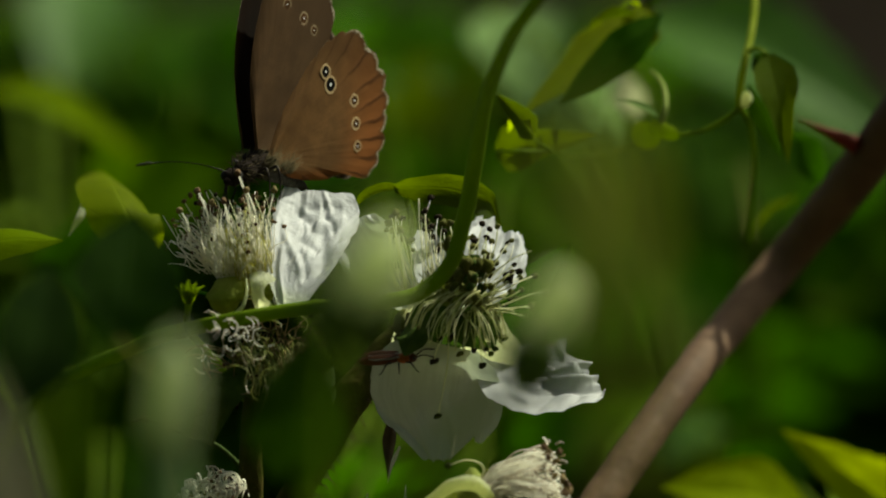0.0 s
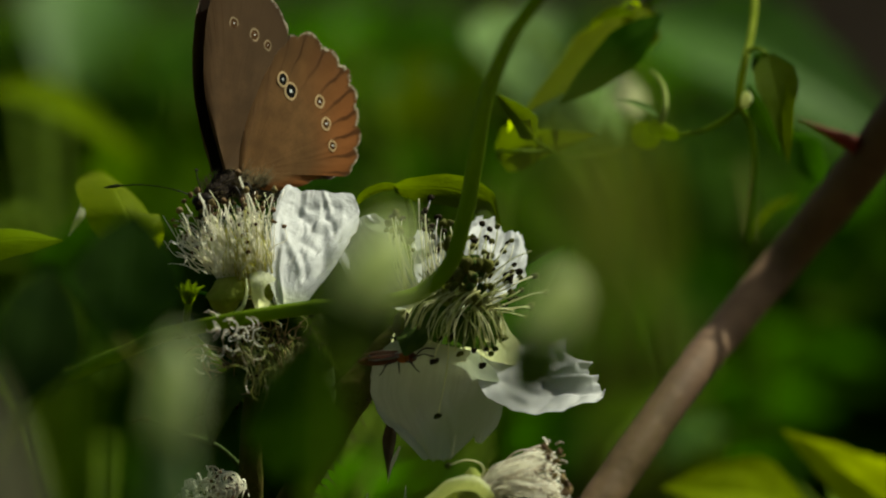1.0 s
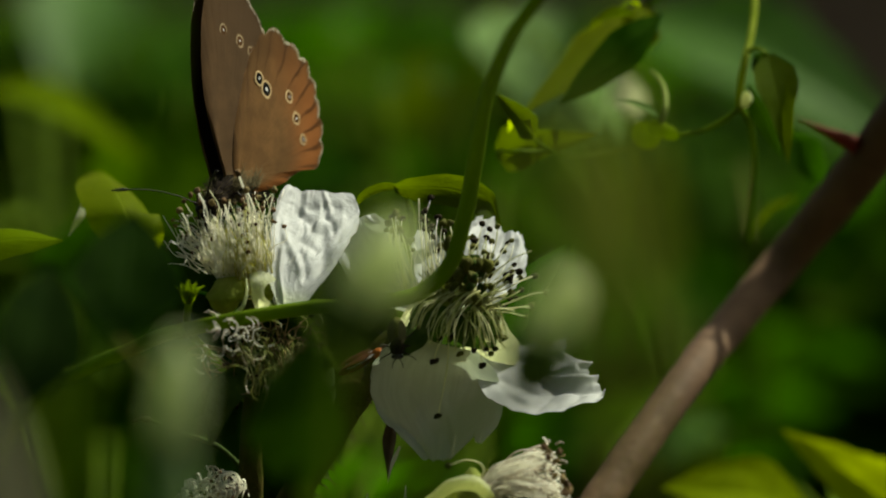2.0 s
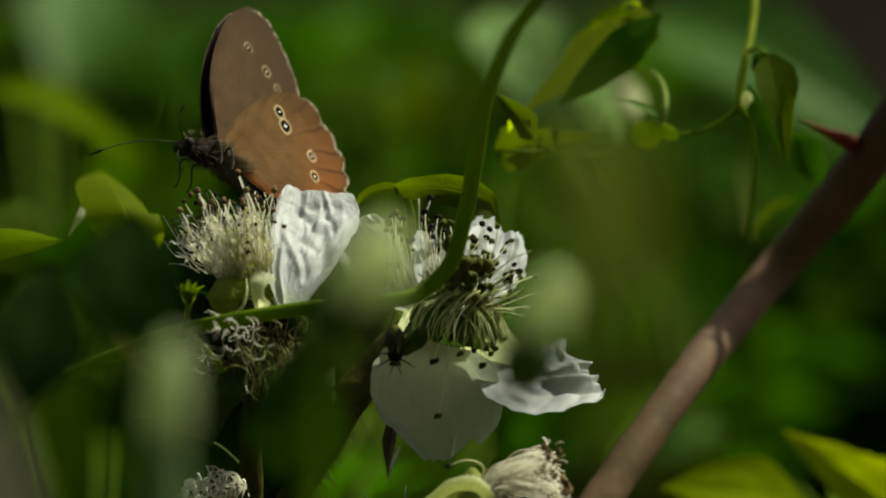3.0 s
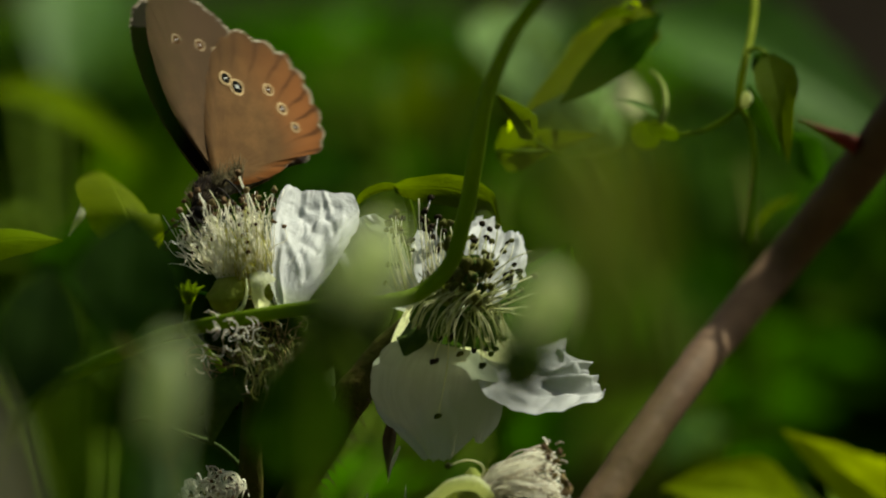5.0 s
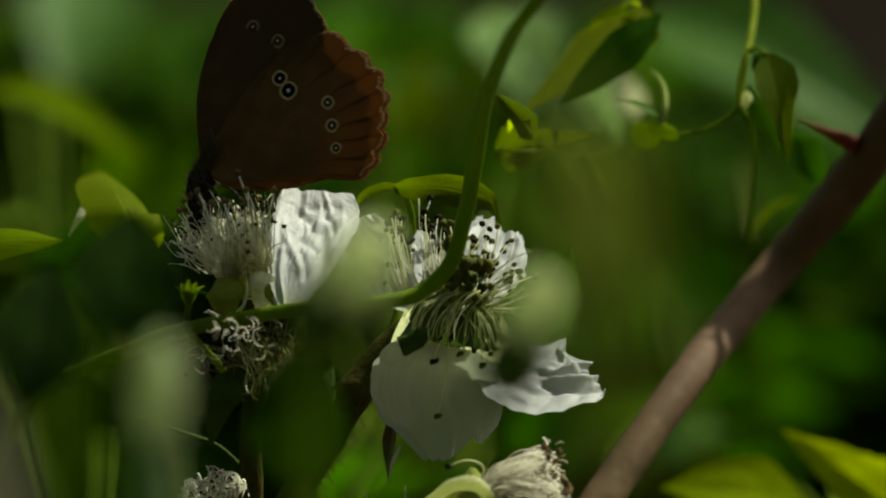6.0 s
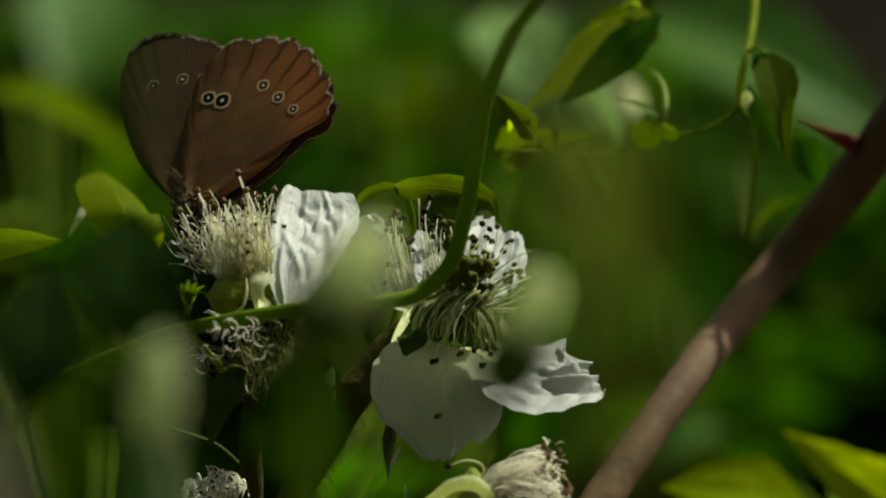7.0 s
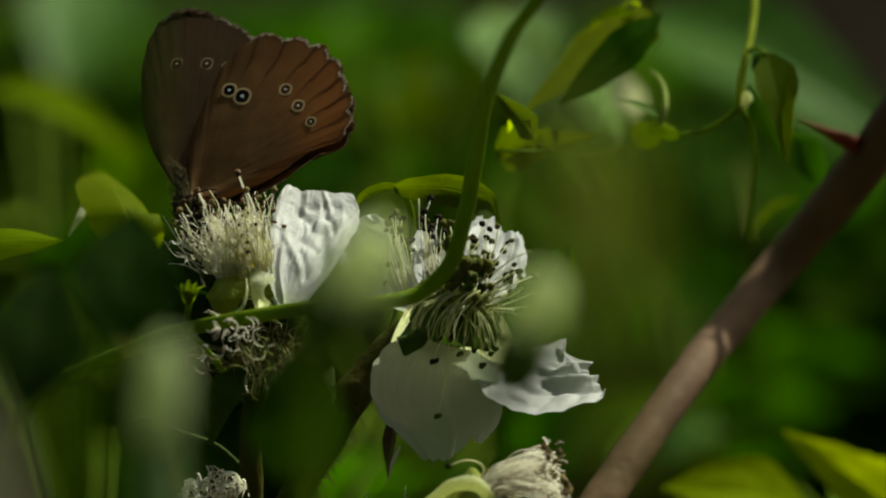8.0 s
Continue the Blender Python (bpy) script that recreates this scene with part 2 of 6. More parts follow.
VINE_SOFT = plain("vine soft green", (0.20, 0.26, 0.06), (0.27, 0.32, 0.09), 500, 0.6, 0.0001, 0.3, (0.36, 0.42, 0.08), spec=0.06)
CANE = plain("cane red-brown", (0.105, 0.062, 0.036), (0.155, 0.093, 0.055), 260, 0.7, 0.0002, spec=0.12)
THORN = plain("thorn red", (0.10, 0.026, 0.016), (0.15, 0.042, 0.026), 700, 0.7, 0.0001, 0.2, (0.6, 0.08, 0.04), spec=0.08)
BUD_GREEN = plain("bud grey-green", (0.50, 0.56, 0.34), (0.58, 0.63, 0.42), 700, 0.8, 0.0002, 0.6, (0.56, 0.64, 0.36))
BUD = plain("bud downy", (0.70, 0.75, 0.42), (0.78, 0.82, 0.52), 700, 0.8, 0.0002, 0.6, (0.72, 0.80, 0.46))
DRY = plain("dry grass", (0.19, 0.20, 0.13), (0.27, 0.28, 0.18), 400, 0.7, 0.0002, 0.3, (0.4, 0.38, 0.22))
SPINE = plain("hair brown", (0.07, 0.045, 0.022), (0.12, 0.08, 0.036), 900, 0.5, 0.00003)
BARK = plain("weathered board", (0.16, 0.11, 0.072), (0.22, 0.155, 0.105), 60, 0.85, 0.002)
SOIL = plain("soil and litter", (0.05, 0.037, 0.025), (0.085, 0.07, 0.04), 35, 0.95, 0.01)
UNDER_HIND = wing_material("hindwing underside", (0.112, 0.059, 0.023), (0.160, 0.083, 0.031), (0.30, 0.108, 0.032), (0.50, 0.45, 0.33), 0.26, (0.66, 0.33, 0.115), 0.85, 0.27, 0.86)
UNDER_FORE = wing_material("forewing underside", (0.074, 0.043, 0.021), (0.098, 0.056, 0.027), (0.080, 0.049, 0.026), (0.42, 0.36, 0.28), 0.23, (0.60, 0.33, 0.13), 0.12, 0.46, 0.82, 0.08)
UPPER = wing_material("wing upperside", (0.010, 0.007, 0.005), (0.015, 0.010, 0.007), (0.012, 0.008, 0.006), (0.3, 0.25, 0.2), 0.24, (0.60, 0.36, 0.15))
EYE_BLACK = plain("eye brown", (0.012, 0.009, 0.007), (0.02, 0.015, 0.011), 2500, 0.6, 0.00004, spec=0.15)
RING = plain("eyespot ring", (0.50, 0.35, 0.18), (0.60, 0.43, 0.24), 5000, 0.8, 0.00002)
RING_FAINT = plain("eyespot ring faint", (0.26, 0.19, 0.11), (0.34, 0.25, 0.15), 5000, 0.8, 0.00002)
PUPIL_BROWN = plain("eyespot brown", (0.075, 0.037, 0.015), (0.10, 0.048, 0.019), 5000, 0.9, 0.00002, spec=0.05)
PUPIL = plain("eyespot black", (0.006, 0.005, 0.004), (0.010, 0.008, 0.006), 5000, 0.9, 0.00002, spec=0.05)
GLINT = plain("eyespot white", (0.72, 0.74, 0.78), (0.8, 0.82, 0.85), 5000, 0.6, 0.00002)
FUR = plain("fur dark", (0.014, 0.010, 0.008), (0.035, 0.026, 0.020), 5000, 0.95, 0.0002, spec=0.05)
FUR_GREY = plain("fur grey", (0.055, 0.050, 0.040), (0.10, 0.09, 0.072), 5000, 0.95, 0.0002, spec=0.05)
FUR_OLIVE = plain("fur olive", (0.11, 0.09, 0.05), (0.20, 0.165, 0.09), 5000, 0.95, 0.0002, spec=0.05)
CHITIN = plain("chitin black", (0.010, 0.009, 0.008), (0.02, 0.017, 0.015), 2500, 0.3, 0.00004, spec=0.6)
LEG = plain("leg dark", (0.018, 0.012, 0.009), (0.03, 0.02, 0.015), 2500, 0.6, 0.00003, spec=0.15)
ORANGE = plain("wing case orange", (0.40, 0.11, 0.02), (0.52, 0.17, 0.035), 2500, 0.4, 0.00005, 0.1, (0.6, 0.2, 0.03))
COVER = plain("wing case red-brown", (0.11, 0.032, 0.012), (0.17, 0.05, 0.018), 2500, 0.5, 0.00005, spec=0.2)
SMOKE = plain("membrane smoky", (0.018, 0.015, 0.012), (0.035, 0.03, 0.024), 1800, 0.3, 0.00003, 0.3, (0.12, 0.1, 0.06))
CLEAR = plain("membrane pale", (0.45, 0.45, 0.45), (0.6, 0.6, 0.6), 1800, 0.3, 0.00003, 0.4, (0.6, 0.6, 0.55))


# ---- mesh helpers ---------------------------------------------------------
class Geo:
    """Gathers faces for one mesh."""

    def __init__(self):
        self.v, self.f, self.m, self.uv = [], [], [], []

    def grid(self, rows, uvs=None, slot=0, wrap=False):
        base, w = len(self.v), len(rows[0])
        for r in rows:
            self.v.extend(r)
        for i in range(len(rows) - 1):
            for j in range(w if wrap else w - 1):
                k = (j + 1) % w
                self.f.append((base + i * w + j, base + i * w + k, base + (i + 1) * w + k, base + (i + 1) * w + j))
                self.m.append(slot)
                if uvs:
                    self.uv.append((uvs[i][j], uvs[i][k], uvs[i + 1][k], uvs[i + 1][j]))
                else:
                    self.uv.append(((0, 0),) * 4)
        return self


def smooth(points, n):
    """n + 1 places along a smooth curve through the points."""
    p = [Vector(q) for q in points]
    if len(p) == 2:
        return [p[0].lerp(p[1], i / n) for i in range(n + 1)]
    gaps = [max((b - a).length, 1e-9) for a, b in zip(p, p[1:])]
    slopes = [(p[1] - p[0]) / gaps[0]]
    for i in range(1, len(p) - 1):
        a, b = gaps[i - 1], gaps[i]
        slopes.append(((p[i] - p[i - 1]) / a * b + (p[i + 1] - p[i]) / b * a) / (a + b))
    slopes.append((p[-1] - p[-2]) / gaps[-1])
    made = []
    for i in range(n + 1):
        s = i / n * (len(p) - 1)
        k = min(int(s), len(p) - 2)
        t = s - k
        h = gaps[k]
        made.append(p[k] * (2 * t ** 3 - 3 * t * t + 1) + slopes[k] * h * (t ** 3 - 2 * t * t + t) + p[k + 1] * (3 * t * t - 2 * t ** 3) + slopes[k + 1] * h * (t ** 3 - t * t))
    return made


def sample(values, t):
    if isinstance(values, (int, float)):
        return values
    s = t * (len(values) - 1)
    k = min(int(s), len(values) - 2)
    f = s - k
    f = f * f * (3 - 2 * f) if len(values) < 4 else f
    return values[k] * (1 - f) + values[k + 1] * f


def tube(geo, points, radii, sides=8, n=12, slot=0, rough=0.0):
    line = smooth(points, n)
    up, rows = Vector((0.31, -0.87, 0.38)), []
    for i, q in enumerate(line):
        t = (line[min(i + 1, n)] - line[max(i - 1, 0)]).normalized()
        a = (up - t * up.dot(t)).normalized()
        b = t.cross(a)
        up = a
        r = sample(radii, i / n)
        if rough:
            r *= 1 + rough * noise.noise(q * 400)
        rows.append([q + (a * math.cos(x) + b * math.sin(x)) * r for x in (2 * math.pi * j / sides for j in range(sides))])
    uvs = [[(j / sides, i / n) for j in range(sides)] for i in range(n + 1)]
    geo.grid(rows, uvs, slot, wrap=True)
    for row, flip in ((0, 1), (n, 0)):
        ring = [len(geo.v) - (n + 1) * sides + row * sides + j for j in range(sides)]
        geo.f.append(tuple(ring[::-1] if flip else ring))
        geo.m.append(slot)
        geo.uv.append(((0, 0),) * sides)
    return geo


def ball(geo, centre, axes, n=8, m=6, slot=0, lump=0.0, scale=900):
    """An ellipsoid with the three half axes given as vectors."""
    a, b, c = (Vector(x) for x in axes)
    centre, rows = Vector(centre), []
    for i in range(m + 1):
        f = math.pi * i / m
        row = []
        for j in range(n):
            g = 2 * math.pi * j / n
            d = a * (math.sin(f) * math.cos(g)) + b * (math.sin(f) * math.sin(g)) + c * math.cos(f)
            if lump:
                d *= 1 + lump * noise.noise((centre + d) * scale)
            row.append(centre + d)
        rows.append(row)
    return geo.grid(rows, None, slot, wrap=True)


def round_ball(geo, centre, r, slot=0, n=8, m=6, lump=0.0, scale=900):
    return ball(geo, centre, ((r, 0, 0), (0, r, 0), (0, 0, r)), n, m, slot, lump, scale)


def blade(geo, spine, side, widths, cup=0.0, fold=0.0, ripple=0.0, waves=3.0, serrate=0.0, teeth=14, nu=10, nv=18, seed=0, slot=0, crease=0.0, rag=0.0, folds=()):
    """A leaf or petal: a curved sheet along a spine, with half widths, cupping, a fold along the middle, ripples, teeth, a ragged edge and single folds
    (from and to, across and along the sheet, with height and width)."""
    line = smooth(spine, nv)
    size = max(widths) if isinstance(widths, (list, tuple)) else widths
    side = Vector(side).normalized()
    rows, uvs = [], []
    for i, q in enumerate(line):
        v = i / nv
        t = (line[min(i + 1, nv)] - line[max(i - 1, 0)]).normalized()
        w = (side - t * side.dot(t)).normalized()
        nrm = w.cross(t)
        half = sample(widths, v)
        row = []
        for j in range(nu + 1):
            x = 2 * j / nu - 1
            h = half * (1 + serrate * (abs(((v * teeth) % 1) - 0.5) - 0.25) * (abs(x) > 0.99))
            at_x = q + w * (x * h)
            lift = cup * half * x * x + fold * half * abs(x)
            if ripple:
                k = Vector((x * waves * 0.55 + seed * 7.1, v * waves, seed * 3.7))
                lift += ripple * size * (noise.noise(k) + 0.5 * noise.noise(k * 2.3)) * min(1, 3 * v + 0.1)
                at_x += t * (ripple * size * 0.5 * noise.noise(k * 1.7 + Vector((9, 9, 9))) * v)
            if crease:
                k = Vector((x * 1.2 + v * 0.9 + seed * 5.3, v * 3.0 - x * 0.7, seed * 1.9))
                k += Vector((noise.noise(k * 1.3), noise.noise(k * 1.3 + Vector((4, 4, 4))), 0)) * 0.45
                crumple = 1 - 2.2 * abs(noise.noise(k * 1.6)) + 0.4 * (1 - 2.2 * abs(noise.noise(k * 3.4))) + 0.1 * (1 - 2.2 * abs(noise.noise(k * 7.3)))
                lift += crease * size * crumple * min(1, 2.5 * v + 0.15)
            if rag:
                at_x += w * (x * abs(x) ** 3 * half * rag * (noise.noise(Vector((v * 9, seed, x))) + 0.6 * noise.noise(Vector((v * 23, seed, x)))))
                at_x += t * (v ** 5 * size * rag * (noise.noise(Vector((x * 3.1, seed, 5))) + 0.7 * noise.noise(Vector((x * 8.3, seed, 9)))))
            for x0, v0, x1, v1, high, wide in folds:
                run = max(0, min(1, ((x - x0) * (x1 - x0) + (v - v0) * (v1 - v0)) / ((x1 - x0) ** 2 + (v1 - v0) ** 2)))
                gap = math.hypot(x - x0 - run * (x1 - x0), (v - v0 - run * (v1 - v0)) * 1.6) / wide
                lift += high * size * math.exp(-gap * gap)
            row.append(at_x + nrm * lift)
        rows.append(row)
        uvs.append([(j / nu, v) for j in range(nu + 1)])
    return geo.grid(rows, uvs, slot)


ORIGIN = {}


def thing(name, base, label, category, group="", kind=""):
    ob = new(name)
    ob.location = base
    ob.empty_display_size = 0.005
    ORIGIN[ob] = Vector(base)
    return tagged(ob, label, category, group, kind)


def part(name, geo, materials, parent, label="", flat=False, local=False):
    """One mesh object under a thing or a part. Its places are the world's, unless local."""
    me = bpy.data.meshes.new(name)
    base = ORIGIN.get(parent, Vector((0, 0, 0))) if not local else Vector((0, 0, 0))
    me.from_pydata([tuple(Vector(q) - base) for q in geo.v], [], geo.f)
    layer = me.uv_layers.new(name="uv")
    layer.data.foreach_set("uv", [c for face in geo.uv for pair in face for c in pair])
    mats = materials if isinstance(materials, (list, tuple)) else [materials]
    for m in mats:
        me.materials.append(m)
    me.polygons.foreach_set("material_index", geo.m)
    me.polygons.foreach_set("use_smooth", [not flat] * len(geo.f))
    me.update()
    ob = new(name, me)
    ob.parent = parent
    ORIGIN[ob] = base
    return tagged(ob, label) if label else ob


def setting(name, geo, materials, label, flat=True):
    ob = part(name, geo, materials, None, flat=flat)
    return tagged(ob, label, name.split("_")[0], kind="structure")


# ---- ground and distance --------------------------------------------------
def ground():
    g, n, reach = Geo(), 60, 120.0
    xs = [math.copysign(abs(2 * i / n - 1) ** 3, 2 * i / n - 1) * reach for i in range(n + 1)]
    g.grid([[Vector((x, y, 0.02 * noise.noise(Vector((x * 1.3, y * 1.3, 0))) - 0.01)) for x in xs] for y in xs])
    setting("ground", g, SOIL, "brown soil and leaf litter in shade", flat=False)


def fence():
    """Weathered boards behind the hedge."""
    f = thing("board_fence", (0, 3.0, 0), "weathered grey-brown vertical board fence in shade", "fence")
    rails = Geo()
    for z in (0.4, 1.5):
        rails.grid([[Vector((x, y, q)) for y, q in ((3.03, z), (3.03, z + 0.09), (3.07, z + 0.09), (3.07, z))] for x in (-2.4, 2.4)], wrap=True)
    part("rail", rails, BARK, f, flat=True)
    shared = None
    for i in range(38):
        x = -2.4 + i * 0.128
        if shared is None:
            g = Geo()
            w, t = 0.062, 0.011
            g.grid([[Vector((f.location.x + a, 3.0 + b, z)) for a, b in ((-w, -t), (-w + 0.004, -t - 0.003), (w - 0.004, -t - 0.003), (w, -t), (w, t), (-w, t))] for z in (-0.02, 0.9, 1.8)], wrap=True)
            shared = part("board", g, BARK, f, flat=True)
            shared.location.x = x
        else:
            b = new("board", shared.data)
            b.parent = f
            b.location = (x, 0.004 * math.sin(i * 2.1), 0.01 * math.sin(i * 5.3))


def leaf_shape(kind):
    return {"oval": [0.04, 0.55, 0.9, 1.0, 0.9, 0.6, 0.03], "heart": [0.25, 0.95, 1.0, 0.85, 0.62, 0.35, 0.02],
            "long": [0.1, 0.6, 0.9, 1.0, 0.85, 0.5, 0.02]}[kind]


def add_leaf(parent, base, tip, half, face=(0, -1, 0.4), kind="oval", mat=None, droop=0.1, cup=0.15, fold=0.12, ripple=0.06, serrate=0.25, seed=0, label="", name="leaf", stem_to=None, fine=True):
    base, tip, face = Vector(base), Vector(tip), Vector(face)
    run = tip - base
    side = run.cross(face)
    nrm = side.cross(run).normalized()
    mid = base.lerp(tip, 0.5) + nrm * droop * run.length
    g = Geo()
    blade(g, [base, base.lerp(mid, 0.6) + nrm * 0.02 * run.length, mid, tip], side, [q * half for q in leaf_shape(kind)], cup, fold, ripple, 3, serrate, 15,
          12 if fine else 6, 24 if fine else 12, seed)
    ob = part(name, g, mat or LEAF, parent, label)
    if stem_to is not None:
        s = Geo()
        tube(s, [stem_to, Vector(stem_to).lerp(base, 0.6) + Vector((0, 0, 0.1)) * (Vector(stem_to) - base).length, base, base.lerp(mid, 0.3)], [half * 0.07 + 0.0003, half * 0.05 + 0.0002], 6, 8)
        part("leaf_stalk", s, VINE, parent)
    return ob


def hedge():
    """The dense shaded hedge behind: clumps of leaves on stems."""
    rng = random.Random(4)
    h = thing("hedge", (0.1, 0.75, 0), "dense dark green hedge of broad leaves in shade", "hedge", kind="stuff")
    g = Geo()
    for i in range(130):
        x = rng.uniform(-1.9, 1.9)
        y = rng.uniform(0.65, 1.1)
        tube(g, [(x, y, -0.02), (x + rng.uniform(-0.1, 0.1), y, 0.4), (x + rng.uniform(-0.2, 0.2), y, 0.75)], [0.006, 0.002], 5, 6)
    part("stems", g, STALK, h)
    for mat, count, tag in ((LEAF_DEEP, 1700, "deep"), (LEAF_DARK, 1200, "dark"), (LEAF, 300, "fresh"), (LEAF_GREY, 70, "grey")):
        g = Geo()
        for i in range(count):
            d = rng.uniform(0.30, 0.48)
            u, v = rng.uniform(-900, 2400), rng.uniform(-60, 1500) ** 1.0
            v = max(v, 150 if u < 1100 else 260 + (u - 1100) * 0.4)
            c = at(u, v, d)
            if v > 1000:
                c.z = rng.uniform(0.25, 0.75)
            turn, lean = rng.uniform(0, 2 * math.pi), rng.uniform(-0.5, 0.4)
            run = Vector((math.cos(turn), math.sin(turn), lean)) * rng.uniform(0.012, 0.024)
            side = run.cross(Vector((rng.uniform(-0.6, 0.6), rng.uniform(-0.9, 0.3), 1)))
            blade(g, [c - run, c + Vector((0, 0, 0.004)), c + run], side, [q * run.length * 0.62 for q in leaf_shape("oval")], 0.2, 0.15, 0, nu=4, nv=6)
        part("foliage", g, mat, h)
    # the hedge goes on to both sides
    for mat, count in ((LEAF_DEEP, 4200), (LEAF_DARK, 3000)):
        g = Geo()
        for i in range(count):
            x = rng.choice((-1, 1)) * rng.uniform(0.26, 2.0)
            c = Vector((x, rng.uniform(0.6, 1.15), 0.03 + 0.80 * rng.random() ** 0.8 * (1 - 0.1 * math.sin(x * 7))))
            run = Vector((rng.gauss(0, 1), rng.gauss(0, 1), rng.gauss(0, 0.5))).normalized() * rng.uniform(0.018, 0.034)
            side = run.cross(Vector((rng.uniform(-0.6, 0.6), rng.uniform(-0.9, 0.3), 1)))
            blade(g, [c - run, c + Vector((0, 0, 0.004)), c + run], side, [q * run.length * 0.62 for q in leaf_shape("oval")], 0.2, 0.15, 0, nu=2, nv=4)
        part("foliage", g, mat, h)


def bounce_hedge():
    """An unseen hedge beside and behind the camera, added to green the sky light."""
    rng = random.Random(9)
    h = thing("hedge", (0, -2.6, 0), "unseen green hedge that closes the glade and greens the light", "hedge", kind="stuff")
    g = Geo()
    for i in range(4500):
        turn = rng.uniform(-1.1 * math.pi, 0.1 * math.pi)
        far = rng.uniform(1.6, 2.3)
        c = Vector((math.cos(turn) * far, -0.8 + math.sin(turn) * far, 2.1 * rng.random() ** 0.8))
        run = Vector((rng.gauss(0, 1), rng.gauss(0, 1), rng.gauss(0, 0.5))).normalized() * rng.uniform(0.05, 0.10)
        side = run.cross(Vector((-math.cos(turn), -math.sin(turn), 0.6)))
        blade(g, [c - run, c + Vector((0, 0, 0.01)), c + run], side, [q * run.length * 0.7 for q in leaf_shape("oval")], 0.2, 0.1, 0, nu=2, nv=4)
    part("foliage", g, LEAF, h)
    g = Geo()
    for i in range(40):
        turn = -1.1 * math.pi + i / 39 * 1.2 * math.pi
        q = Vector((math.cos(turn) * 1.9, -0.8 + math.sin(turn) * 1.9, -0.02))
        tube(g, [q, q + Vector((0.05, 0, 1)), q + Vector((-0.05, 0.05, 2.1))], [0.025, 0.008], 5, 6)
    part("stems", g, STALK, h)


def shrub(name, root, label, leaves, group=""):
    """A leafy plant behind or before the spray: leaves by bearing, each on a stalk from the plant's stem."""
    s = thing(name, root, label, "shrub", group)
    low = Vector(root)
    top = at(sum(q[0][0] for q in leaves) / len(leaves), 980, sum(q[0][2] for q in leaves) / len(leaves) + 0.02)
    g = Geo()
    tube(g, [low - Vector((0, 0, 0.02)), low.lerp(top, 0.5) + Vector((0.01, 0.02, 0)), top], [0.004, 0.0022, 0.0012], 7, 16)
    part("stem", g, STALK, s)
    line = smooth([low, low.lerp(top, 0.5) + Vector((0.01, 0.02, 0)), top], 20)
    for i, (a, b, half, mat, face, kind) in enumerate(leaves):
        base, tip = at(*a), at(*b)
        joint = min(line[8:], key=lambda q: (q - base).length + 0.4 * abs(q.z - base.z + 0.02))
        half *= (STAND + deep(a[2])) / (STAND + a[2])
        add_leaf(s, base, tip, half, face, kind, mat, seed=i + 3, stem_to=joint)
    return s


